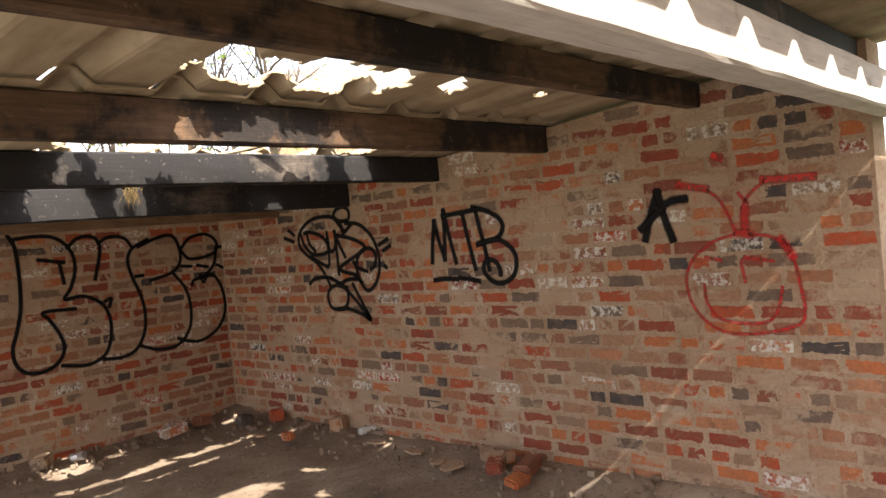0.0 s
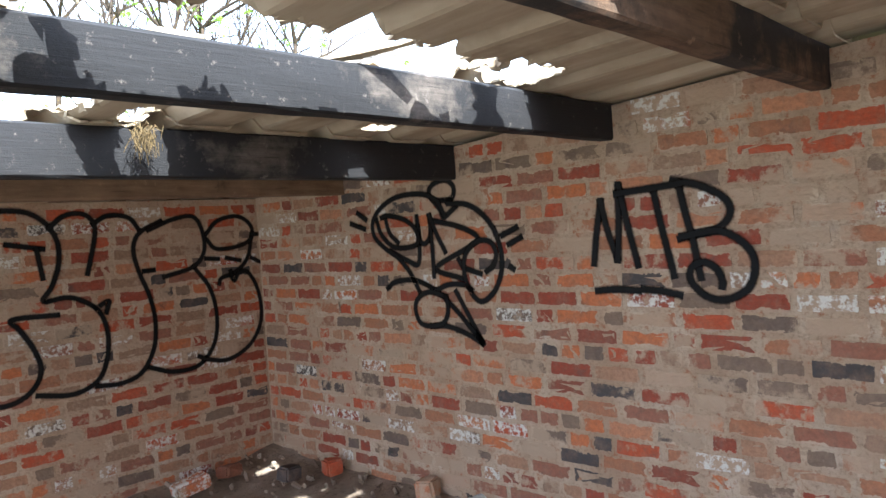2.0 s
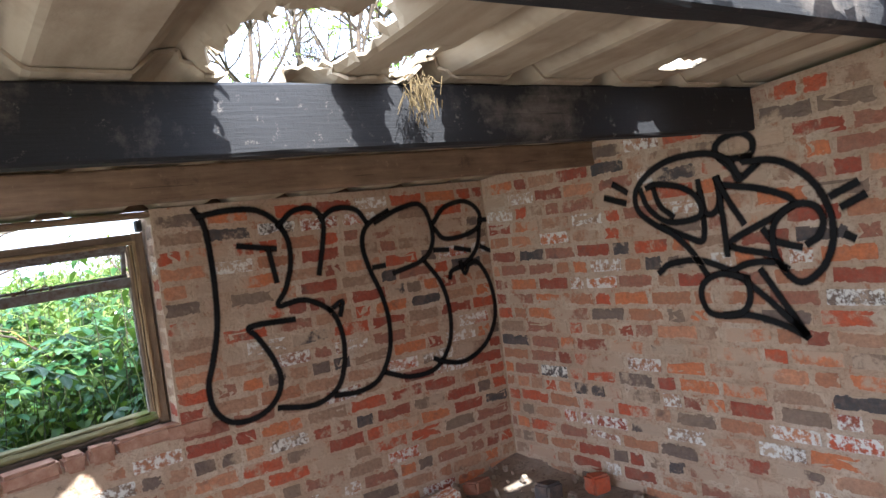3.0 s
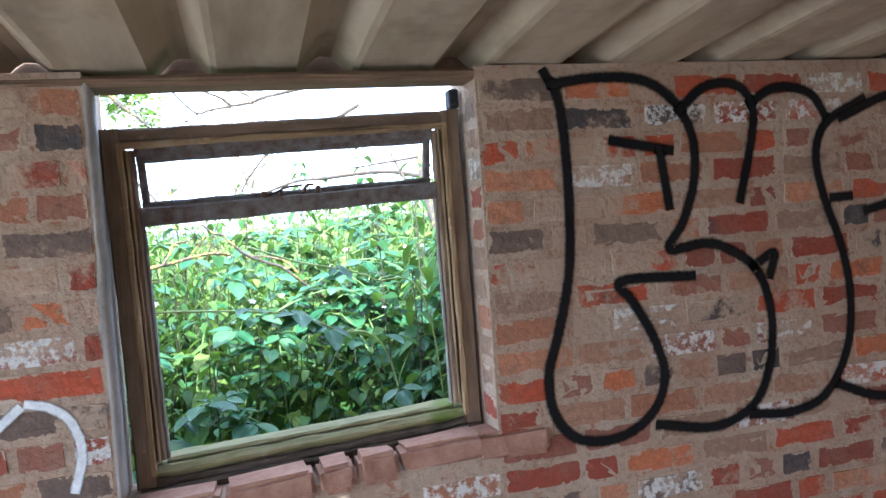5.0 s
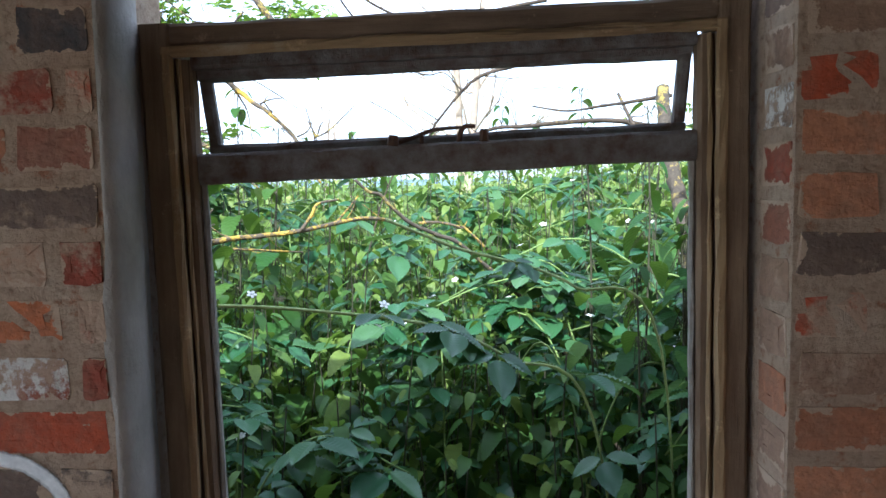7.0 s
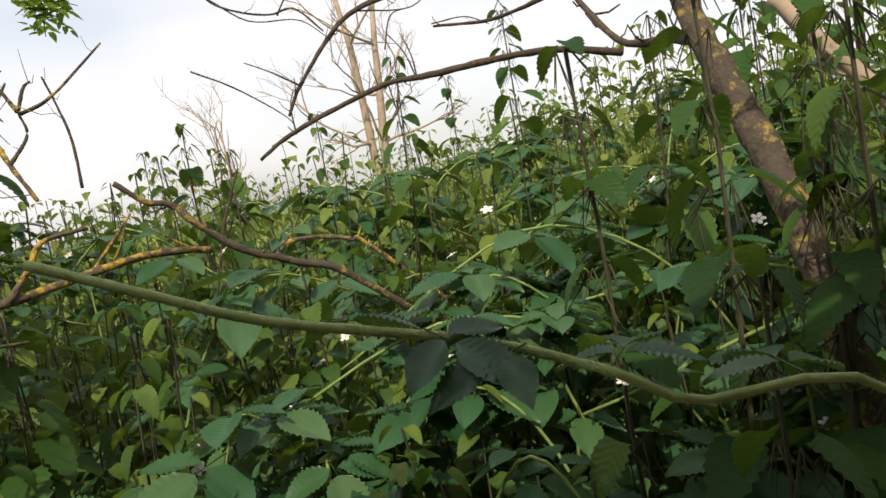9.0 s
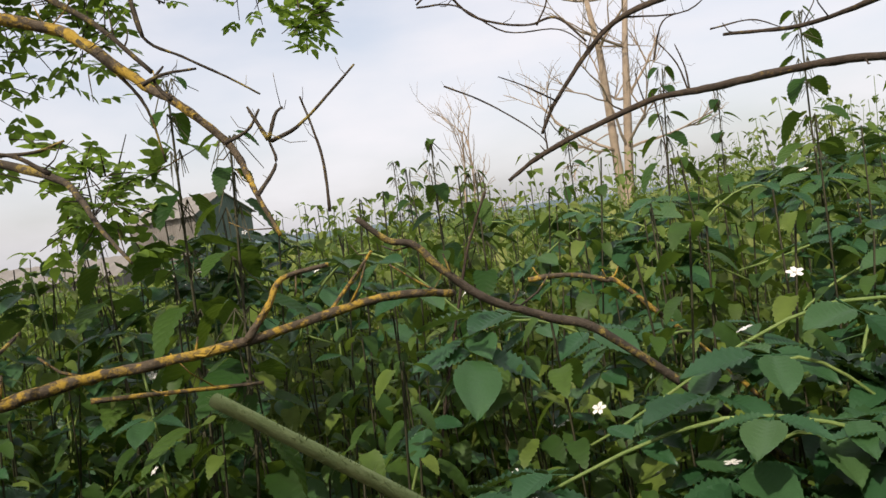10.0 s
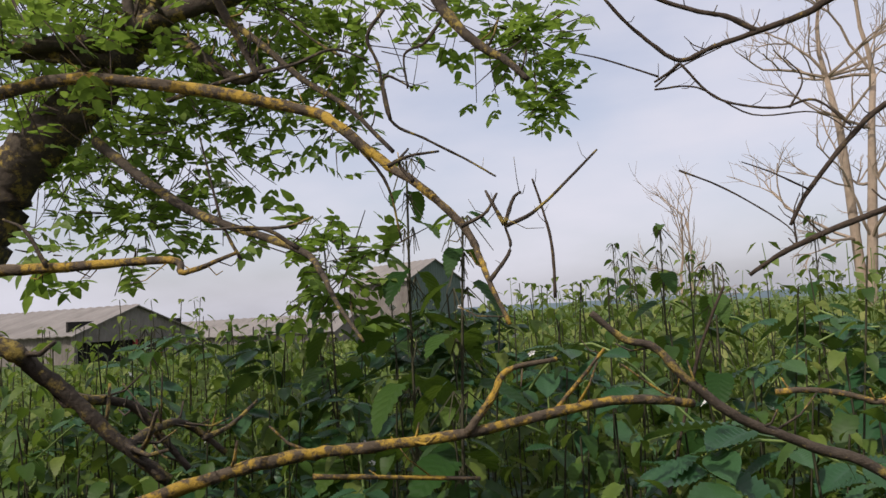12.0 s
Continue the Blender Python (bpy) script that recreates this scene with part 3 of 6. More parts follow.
def yard():
    # added out of view: pale slabs that reflect sunlight into the shed
    bm = bmesh.new()
    for lo, hi in (((-16, -12, -0.3), (-5.56, 1.5, -0.03)), ((-5.5, -7.45, -0.3), (6, -7.62 + 0.2, -0.04))):
        box(bm, lo, hi)
    tagged(part("pavement", bm, mat("bounce_concrete", plain((0.42, 0.40, 0.36), (0.55, 0.53, 0.48), 0.7), 0.95)), "unseen pale concrete slab added beside the shed to bounce sunlight in", "yard", kind="structure")


yard()


def leaf_template(n=6, width=0.34, tooth=0.05, droop=0.25, fold=0.22):
    """A pointed toothed leaf along +x, one unit long, folded on its midrib."""
    verts, faces = [], []
    mid = []
    for i in range(n + 1):
        t = i / n
        mid.append(len(verts))
        verts.append((t, 0, -droop * t * t))
    for s in (1, -1):
        edge = []
        for i in range(n):
            t = (i + 0.35) / n
            w = width * math.sin(math.pi * min(1, t * 0.88 + 0.12) ** 0.82) ** 0.8 * (1 - 0.15 * t) + (tooth if i % 2 == 0 else -tooth * 0.5)
            w = max(0.02, w)
            edge.append(len(verts))
            verts.append((t - 0.03, s * w, -droop * t * t + fold * w * (0.8 + 0.4 * (i % 2))))
        for i in range(n):
            a, b2 = mid[i], mid[i + 1]
            tri = (a, b2, edge[i]) if s < 0 else (b2, a, edge[i])
            faces.append(tri)
            if i + 1 < n:
                faces.append((edge[i], b2, edge[i + 1]) if s < 0 else (b2, edge[i], edge[i + 1]))
    return np.array(verts), np.array(faces)


LEAF_FINE = leaf_template(16, 0.30, 0.030, 0.32, 0.26)
LEAF_MID = leaf_template(9, 0.30, 0.03, 0.3, 0.25)
LEAF_LOW = (np.array([(0, 0, 0), (0.42, 0.30, 0.05), (1, 0, -0.22), (0.42, -0.30, 0.05)], float), np.array([(0, 2, 1), (0, 3, 2)]))


class Heap:
    """Gathers many small pieces into one mesh."""

    def __init__(self):
        self.v, self.f, self.n, self.edge = [], [], 0, []

    def put(self, template, m):
        v, f = template
        a = np.array(m.to_3x3()).T
        self.v.append(v @ a + np.array(m.translation))
        self.f.append(f + self.n)
        self.n += len(v)

    def quad_stem(self, p, q, r):
        d = np.array(q) - np.array(p)
        u = np.cross(d, (0.3, 0.9, 0.1))
        u = u / (np.linalg.norm(u) + 1e-9) * r
        w = np.cross(d, u)
        w = w / (np.linalg.norm(w) + 1e-9) * r
        vs = [p + u, p - u * 0.5 + w * 0.87, p - u * 0.5 - w * 0.87]
        vs += [q + u * 0.6, q - u * 0.3 + w * 0.5, q - u * 0.3 - w * 0.5]
        f = []
        for j in range(3):
            k = (j + 1) % 3
            f += [(j, k, 3 + k), (j, 3 + k, 3 + j)]
        self.v.append(np.array(vs))
        self.f.append(np.array(f) + self.n)
        self.n += 6

    def mesh(self, name, smooth=False):
        me = bpy.data.meshes.new(name)
        v, f = np.vstack(self.v), np.vstack(self.f)
        me.vertices.add(len(v))
        me.vertices.foreach_set("co", v.ravel())
        me.loops.add(f.size)
        me.loops.foreach_set("vertex_index", f.ravel().astype(np.int32))
        me.polygons.add(len(f))
        me.polygons.foreach_set("loop_start", np.arange(0, f.size, 3, dtype=np.int32))
        me.polygons.foreach_set("use_smooth", np.full(len(f), smooth, dtype=bool))
        if self.edge:
            me.attributes.new("edge", "FLOAT", "POINT").data.foreach_set("value", np.concatenate(self.edge).astype(np.float32))
        me.update(calc_edges=True)
        me.validate()
        return me


def leaf_pose(p, az, tilt, size, roll=0.0):
    return Matrix.Translation(p) @ Euler((roll, tilt, az)).to_matrix().to_4x4() @ Matrix.Scale(size, 4)


def nettle(leaves, stems, x, y, z0, h, rng, template, step, size, top_size=0.45):
    """One nettle: a square stem with crossed pairs of drooping leaves, smaller to the top."""
    lean = Vector((rng.uniform(-0.12, 0.12), rng.uniform(-0.12, 0.12), 1)) * h
    base = Vector((x, y, z0))
    top = base + lean
    stems.quad_stem(np.array(base), np.array(top), 0.0035)
    az = rng.uniform(0, 6.28)
    s = h
    while s > h * 0.25:
        k = s / h
        grow = size * (top_size + (1 - top_size) * min(1, (1 - k) * 3.2)) * rng.uniform(0.75, 1.2)
        p = base + lean * k
        for side in (0, math.pi):
            a = az + side + rng.uniform(-0.35, 0.35)
            out = Vector((math.cos(a), math.sin(a), 0.25)) * grow * 0.35
            leaves.put(template, leaf_pose(p + out, a, rng.uniform(0.05, 0.75), grow, rng.uniform(-0.35, 0.35)))
        az += 1.57
        s -= step * rng.uniform(0.8, 1.3) * (0.75 + 0.25 * min(1, (1 - k) * 3))


def veg_height(x, y):
    h = 0.86 + 0.46 * min(1, max(0, (y - 0.6) / 1.0)) + 0.12 * noise.noise((x * 1.1, y * 1.1, 7))
    if y > 2.5:
        h += 0.09 * min(1, y - 2.5)
    if y > 3:
        h *= 1.0 - 0.42 * min(1, max(0, (-x - 4.2) / 3))
    return h + 0.30 * min(1, max(0, (x + 1.75) / 0.8)) * min(1, y)


def nettle_beds():
    rng = random.Random(21)
    near_l, near_s, mid_l, mid_s, far_l, light_l = (Heap() for _ in range(6))
    for _ in range(1500):
        y = 0.42 + 3.3 * rng.random() ** 1.35
        x = -2.5 + rng.uniform(-1, 1) * (1.1 + 0.95 * y)
        if math.hypot(x + 2.25, y - 0.2) < 0.5 or (y < 1.3 and rng.random() < 0.45):
            continue
        h = veg_height(x, y) * rng.uniform(0.66, 1.10)
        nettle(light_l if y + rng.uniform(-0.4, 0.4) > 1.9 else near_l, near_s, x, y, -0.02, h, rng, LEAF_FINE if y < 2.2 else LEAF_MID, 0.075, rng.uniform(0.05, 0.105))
    for _ in range(1900):
        y = 3.4 + 7 * rng.random()
        x = -3 + rng.uniform(-1, 1) * (1.5 + 0.95 * y)
        nettle(mid_l, mid_s, x, y, field_z(x, y), veg_height(x, y) * rng.uniform(0.8, 1.12), rng, LEAF_LOW, 0.13, rng.uniform(0.10, 0.15))
    for _ in range(5200):
        y = 10 + 32 * rng.random() ** 1.3
        x = -6 + rng.uniform(-1, 1) * (4 + 0.85 * y)
        z = field_z(x, y)
        h = rng.uniform(0.7, 1.15) * (1 - 0.8 * min(1, max(0, (-x - 9) / 6)))
        for _k in range(7):
            a = rng.uniform(0, 6.28)
            p = Vector((x + rng.uniform(-0.3, 0.3), y + rng.uniform(-0.3, 0.3), z + h * rng.uniform(0.35, 0.9)))
            far_l.put(LEAF_LOW, leaf_pose(p, a, rng.uniform(-1.2, -0.2), rng.uniform(0.2, 0.42)))
    for _ in range(520):
        y = 0.9 + 3.2 * rng.random()
        x = -3.6 - 0.95 * y - rng.random() * (0.6 + 1.1 * y)
        if math.hypot(x + 4.15, y - 0.75) < 0.25:
            continue
        nettle(light_l, near_s, x, y, -0.02, rng.uniform(0.72, 1.02), rng, LEAF_MID, 0.09, rng.uniform(0.06, 0.11))
    for _ in range(1300):
        y = 3.6 + 9 * rng.random()
        x = -4.5 - 0.95 * y - rng.random() * (1.0 + 1.0 * y)
        nettle(mid_l, mid_s, x, y, field_z(x, y), rng.uniform(0.7, 1.0) * (1 - 0.45 * min(1, max(0, (-x - 12) / 6))), rng, LEAF_LOW, 0.12, rng.uniform(0.09, 0.14))
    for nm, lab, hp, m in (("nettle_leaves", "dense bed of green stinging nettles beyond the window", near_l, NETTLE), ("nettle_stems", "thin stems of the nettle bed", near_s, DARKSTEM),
                           ("nettle_leaves", "nettle tops behind the brambles, painted lighter as if sunlit", light_l, SUNLITNETTLE), ("nettle_leaves", "tall nettles farther out in the field", mid_l, FIELDLEAF), ("nettle_stems", "thin stems of the tall nettles", mid_s, STEM),
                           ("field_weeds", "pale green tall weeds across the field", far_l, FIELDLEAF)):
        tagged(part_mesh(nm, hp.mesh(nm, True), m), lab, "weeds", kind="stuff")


def veined_mat(nt, b):
    """Nettle leaf with sunken side veins; the leaf is one unit long on x."""
    leaf_mat((0.015, 0.050, 0.011), (0.030, 0.086, 0.017), (0.08, 0.145, 0.026), 0.55, 0.18, 0.28)(nt, b)
    sep = nt.nodes.new("ShaderNodeSeparateXYZ")
    nt.links.new(coords(nt), sep.inputs[0])
    q = math_node(nt, "SUBTRACT", sep.outputs[0], math_node(nt, "MULTIPLY", math_node(nt, "ABSOLUTE", sep.outputs[1]), 0.9))
    wave = math_node(nt, "SINE", math_node(nt, "MULTIPLY", q, 48.0))
    bump(nt, b, wave, 0.18, 0.004)


NETTLE_VEINED = mat("nettle_leaf_veined", veined_mat, 0.5)
# pale weed green, raised so that the sun on the open field is painted in
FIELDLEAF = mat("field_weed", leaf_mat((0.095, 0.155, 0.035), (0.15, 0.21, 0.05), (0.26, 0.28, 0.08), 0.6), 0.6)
nettle_beds()


def ground_cover():
    rng = random.Random(5)
    hp = Heap()
    for _ in range(7000):
        y = 0.40 + 3.0 * rng.random()
        x = -2.5 + rng.uniform(-1, 1) * (1.2 + 0.9 * y)
        if math.hypot(x + 2.25, y - 0.2) < 0.42:
            continue
        p = Vector((x, y, rng.uniform(0.12, 0.66) * veg_height(x, y)))
        hp.put(LEAF_MID, leaf_pose(p, rng.uniform(0, 6.28), rng.uniform(-0.2, 0.8), rng.uniform(0.05, 0.10), rng.uniform(-0.5, 0.5)))
    tagged(part_mesh("undergrowth", hp.mesh("undergrowth", True), BRAMBLE), "dark tangled undergrowth beneath the nettles", "weeds", kind="stuff")


ground_cover()


def pleated_leaflet():
    """A broad bramble leaflet with raised pleats between its veins."""
    n = 20
    verts, faces = [], []
    rows = []
    for i in range(n + 1):
        t = i / n
        w = 0.30 * math.sin(math.pi * min(1, 0.06 + t * 0.94) ** 0.8) ** 0.85 + (0.008 if i % 2 else -0.008)
        w = max(w, 0.012)
        row = []
        for u in (-1, -0.5, 0, 0.5, 1):
            z = -0.22 * t * t + 0.12 * abs(u) - 0.06 * u * u + (0.030 if i % 2 else -0.026) * (abs(u) > 0.1) * math.sin(math.pi * min(1, t + 0.1))
            row.append(len(verts))
            verts.append((t + 0.10 * abs(u) * (1 - t), u * w, z))
        rows.append(row)
    for a, b2 in zip(rows, rows[1:]):
        for j in range(4):
            faces += [(a[j], b2[j], b2[j + 1]), (a[j], b2[j + 1], a[j + 1])]
    return np.array(verts), np.array(faces)


LEAFLET = pleated_leaflet()


def trifoliate():
    hp = Heap()
    for az, s, off in ((0, 1.0, (0.52, 0, 0)), (1.3, 0.82, (0.34, 0.05, 0)), (-1.3, 0.82, (0.34, -0.05, 0))):
        hp.put(LEAFLET, leaf_pose(Vector(off), az, 0.1, s))
    hp.quad_stem(np.array((0.0, 0, 0)), np.array((0.54, 0, 0)), 0.012)
    return np.vstack(hp.v), np.vstack(hp.f)


TRIFOIL = trifoliate()
TRIFOIL_ME = bpy.data.meshes.new("leaf")
TRIFOIL_ME.from_pydata([tuple(p) for p in TRIFOIL[0]], [], [tuple(int(i) for i in t) for t in TRIFOIL[1]])
TRIFOIL_ME.materials.append(BRAMBLE)
TRIFOIL_ME.polygons.foreach_set("use_smooth", [True] * len(TRIFOIL_ME.polygons))


def flower_mesh():
    bm = bmesh.new()
    for k in range(5):
        a = k * 1.2566
        c, s = math.cos(a), math.sin(a)
        pts = [(0.1, 0, 0), (0.5, 0.34, 0.12), (1.0, 0.22, 0.10), (1.0, -0.22, 0.10), (0.5, -0.34, 0.12)]
        bm.faces.new([bm.verts.new((x * c - y * s, x * s + y * c, z)) for x, y, z in pts])
    bmesh.ops.create_icosphere(bm, subdivisions=1, radius=0.22, matrix=Matrix.Translation((0, 0, 0.12)))
    me = bpy.data.meshes.new("flower")
    bm.to_mesh(me)
    bm.free()
    me.materials.append(PETAL)
    return me


FLOWER_ME = flower_mesh()


def bramble(points, leaves, size, flowers, rng, radius=0.0045):
    b = thing("bramble", "arching green bramble cane with dark pleated leaves", "bramble", tuple(points[0]), "brambles outside the window")
    o = Vector(points[0])
    path = smooth_path([Vector(p) - o for p in points], 7)
    bm = bmesh.new()
    tube(bm, path, radius, radius * 0.7, 8, rng, 0.06)
    for i in range(0, len(path) - 1):
        for _ in range(70 if radius > 0.0033 else 10):
            p = path[i].lerp(path[i + 1], rng.random())
            d = Vector((rng.uniform(-1, 1), rng.uniform(-1, 1), rng.uniform(-1, 1))).normalized()
            s = d.orthogonal().normalized() * radius * 0.12
            bm.faces.new([bm.verts.new(q) for q in (p + s, p - s, p + d * radius * rng.uniform(1.3, 2.0))])
    part("cane", bm, CANEGREEN if radius > 0.0033 else STEM, b, smooth=True)
    for k in range(leaves):
        p = path[int((0.28 + 0.72 * (k + 0.5) / leaves) * (len(path) - 1))]
        ob = new("leaf", TRIFOIL_ME)
        ob.parent = b
        ob.matrix_basis = leaf_pose(p + Vector((0, 0, 0.004)), rng.uniform(0, 6.28), rng.uniform(-0.25, 0.35), size * rng.uniform(0.65, 1.2), rng.uniform(-0.35, 0.35))
    for k in range(flowers):
        p = path[rng.randrange(len(path))] + Vector((rng.uniform(-0.05, 0.05), rng.uniform(-0.05, 0.05), rng.uniform(0.02, 0.07)))
        ob = new("flower", FLOWER_ME)
        ob.parent = b
        ob.matrix_basis = Matrix.Translation(p) @ Euler((rng.uniform(-0.9, 0.9), rng.uniform(-0.9, 0.9), rng.uniform(0, 6))).to_matrix().to_4x4() @ Matrix.Scale(0.0105, 4)


WOODS = {}


def limb(tree, kind, r0, r1, pts):
    WOODS.setdefault(tree, []).append((kind, r0, r1, pts))


limb("elder", "trunk", 0.062, 0.045, [(-3.958, 1.005, 1.291), (-3.883, 1.064, 1.481), (-3.839, 1.108, 1.645), (-3.785, 1.161, 1.754), (-3.743, 1.212, 1.831), (-3.684, 1.268, 1.941), (-3.623, 1.326, 2.054), (-3.569, 1.378, 2.178)])
limb("elder", "limb", 0.004, 0.017, [(-2.664, 1.064, 1.331), (-2.696, 1.079, 1.386), (-2.719, 1.1, 1.421), (-2.75, 1.116, 1.467), (-2.819, 1.109, 1.535), (-2.866, 1.117, 1.565), (-2.952, 1.1, 1.643), (-3.015, 1.099, 1.675), (-3.197, 1.031, 1.729), (-3.39, 0.958, 1.764), (-3.571, 0.896, 1.743)])
limb("elder", "limb", 0.003, 0.016, [(-2.805, 0.953, 1.32), (-2.879, 0.998, 1.37), (-2.944, 1.048, 1.416), (-3.02, 1.093, 1.456), (-3.18, 1.09, 1.514), (-3.295, 1.113, 1.557), (-3.424, 1.125, 1.63), (-3.561, 1.133, 1.721)])
limb("elder", "limb", 0.003, 0.012, [(-2.893, 0.838, 1.429), (-2.977, 0.836, 1.413), (-3.02, 0.853, 1.432), (-3.171, 0.813, 1.434), (-3.305, 0.781, 1.437)])
limb("elder", "limb", 0.009, 0.016, [(-2.866, 0.718, 1.205), (-2.897, 0.689, 1.243), (-2.924, 0.659, 1.288), (-2.942, 0.633, 1.319), (-2.956, 0.61, 1.341), (-3.05, 0.57, 1.38), (-3.25, 0.58, 1.41), (-3.6, 0.75, 1.40), (-3.94, 0.98, 1.34)])
limb("elder", "limb", 0.02, 0.03, [(-3.819, 1.031, 1.927), (-3.731, 1.117, 1.933), (-3.67, 1.189, 1.928), (-3.637, 1.246, 1.931)])
limb("elder", "limb", 0.012, 0.024, [(-3.296, 1.325, 1.864), (-3.355, 1.323, 1.846), (-3.431, 1.305, 1.898), (-3.498, 1.292, 1.957), (-3.6, 1.261, 1.99)])
limb("elder", "limb", 0.008, 0.018, [(-2.759, 1.402, 1.745), (-2.8, 1.405, 1.79), (-2.853, 1.401, 1.831), (-2.905, 1.396, 1.894), (-2.948, 1.395, 1.969)])
limb("elder", "limb", 0.006, 0.014, [(-3.028, 1.376, 1.655), (-3.119, 1.363, 1.754), (-3.216, 1.35, 1.826), (-3.306, 1.339, 1.911), (-3.41, 1.32, 2.001), (-3.529, 1.293, 2.083)])
limb("elder", "twig", 0.005, 0.0025, [(-2.677, 1.093, 1.458), (-2.694, 1.091, 1.493), (-2.703, 1.097, 1.506)])
limb("elder", "twig", 0.005, 0.0025, [(-2.676, 1.093, 1.46), (-2.668, 1.106, 1.492), (-2.663, 1.119, 1.502)])
limb("elder", "twig", 0.005, 0.0025, [(-2.687, 1.121, 1.46), (-2.651, 1.151, 1.483), (-2.58, 1.195, 1.558)])
limb("elder", "twig", 0.005, 0.0025, [(-2.695, 1.077, 1.386), (-2.673, 1.097, 1.425), (-2.68, 1.101, 1.459)])
limb("elder", "twig", 0.005, 0.0025, [(-2.79, 1.059, 1.525), (-2.81, 1.057, 1.553), (-2.803, 1.071, 1.574)])
limb("elder", "twig", 0.005, 0.0025, [(-2.818, 1.042, 1.548), (-2.796, 1.064, 1.562), (-2.767, 1.092, 1.568)])
limb("elder", "twig", 0.005, 0.0025, [(-2.725, 1.066, 1.459), (-2.702, 1.089, 1.475), (-2.69, 1.104, 1.502)])
limb("elder", "twig", 0.005, 0.0025, [(-2.887, 1.154, 1.82), (-2.915, 1.146, 1.779), (-2.905, 1.159, 1.736), (-2.898, 1.174, 1.653), (-2.856, 1.204, 1.621), (-2.806, 1.239, 1.587), (-2.767, 1.267, 1.557)])
limb("elder", "twig", 0.005, 0.0025, [(-2.892, 1.165, 1.65), (-2.901, 1.167, 1.719), (-2.869, 1.199, 1.703)])
limb("elder", "twig", 0.005, 0.0025, [(-2.835, 1.24, 1.817), (-2.865, 1.235, 1.785), (-2.899, 1.227, 1.771), (-2.903, 1.238, 1.718)])
limb("elder", "twig", 0.005, 0.0025, [(-2.897, 0.949, 1.44), (-2.943, 0.933, 1.469), (-3.007, 0.908, 1.473)])
limb("elder", "twig", 0.005, 0.0025, [(-3.146, 1.097, 1.452), (-3.178, 1.088, 1.519), (-3.208, 1.074, 1.661)])
limb("elder", "twig", 0.005, 0.0025, [(-2.997, 0.949, 1.475), (-2.95, 0.986, 1.476), (-2.923, 1.011, 1.489)])
limb("elder", "twig", 0.005, 0.0025, [(-3.179, 0.794, 1.434), (-3.209, 0.784, 1.483), (-3.243, 0.775, 1.501)])
limb("elder", "twig", 0.005, 0.0025, [(-2.939, 1.082, 1.637), (-2.886, 1.131, 1.553), (-2.876, 1.156, 1.46)])
limb("elder", "twig", 0.005, 0.0025, [(-3.097, 1.322, 1.839), (-3.15, 1.306, 1.879), (-3.211, 1.283, 1.941)])
limb("elder", "limb", 0.02, 0.014, [(-3.581, 1.243, 1.97), (-3.608, 1.245, 2.067), (-3.625, 1.249, 2.202)])
limb("elder", "limb", 0.02, 0.014, [(-3.555, 1.255, 2.004), (-3.51, 1.301, 2.105), (-3.473, 1.34, 2.21)])
limb("elder", "limb", 0.032, 0.022, [(-3.567, 1.249, 1.993), (-3.399, 1.304, 2.023), (-3.229, 1.361, 2.039), (-2.952, 1.486, 2.034), (-2.859, 1.5, 2.026)])
limb("elder", "limb", 0.03, 0.02, [(-3.634, 1.212, 1.958), (-3.703, 1.113, 1.942), (-3.817, 0.99, 1.903)])
limb("elder", "limb", 0.008, 0.006, [(-3.302, 0.756, 1.546), (-3.264, 0.761, 1.702), (-3.225, 0.763, 1.889), (-3.214, 0.765, 1.933)])
limb("elder", "limb", 0.008, 0.005, [(-2.94, 0.67, 1.287), (-2.943, 0.734, 1.273), (-2.934, 0.757, 1.244), (-2.908, 0.778, 1.201)])
limb("elder", "limb", 0.008, 0.005, [(-2.909, 0.704, 1.237), (-2.925, 0.753, 1.248), (-2.937, 0.8, 1.243), (-2.921, 0.841, 1.206)])
limb("elder", "twig", 0.006, 0.003, [(-2.924, 0.812, 1.226), (-2.919, 0.849, 1.236), (-2.921, 0.892, 1.257)])
limb("elder", "limb", 0.007, 0.012, [(-3.093, 1.094, 1.74), (-3.114, 1.079, 1.796), (-3.123, 1.032, 1.87), (-3.118, 0.999, 1.931)])
limb("elder", "twig", 0.007, 0.003, [(-3.35, 1.13, 1.76), (-3.2, 1.14, 1.77), (-3.093, 1.175, 1.782), (-3.035, 1.213, 1.807), (-2.992, 1.25, 1.79)])
limb("fallen", "limb", 0.015, 0.008, [(-3.132, 0.732, 1.106), (-3.046, 0.793, 1.142), (-2.957, 0.857, 1.173), (-2.884, 0.914, 1.189), (-2.827, 0.962, 1.192), (-2.719, 1.038, 1.201), (-2.633, 1.102, 1.218), (-2.558, 1.16, 1.229), (-2.485, 1.218, 1.217)])
limb("fallen", "twig", 0.009, 0.005, [(-2.717, 1.034, 1.202), (-2.692, 1.056, 1.241), (-2.675, 1.074, 1.274), (-2.625, 1.112, 1.284)])
limb("fallen", "twig", 0.005, 0.003, [(-2.636, 1.111, 1.216), (-2.598, 1.129, 1.261), (-2.572, 1.141, 1.294)])
limb("fallen", "twig", 0.006, 0.004, [(-2.871, 0.929, 1.163), (-2.808, 0.993, 1.153), (-2.721, 1.071, 1.14)])
limb("stick", "limb", 0.006, 0.011, [(-2.576, 1.112, 1.34), (-2.541, 1.119, 1.307), (-2.506, 1.124, 1.295), (-2.473, 1.13, 1.258), (-2.421, 1.147, 1.211), (-2.348, 1.175, 1.176), (-2.26, 1.212, 1.126)])
limb("stick2", "limb", 0.008, 0.006, [(-2.429, 1.572, 1.191), (-2.366, 1.588, 1.192), (-2.293, 1.61, 1.173), (-2.24, 1.623, 1.138)])
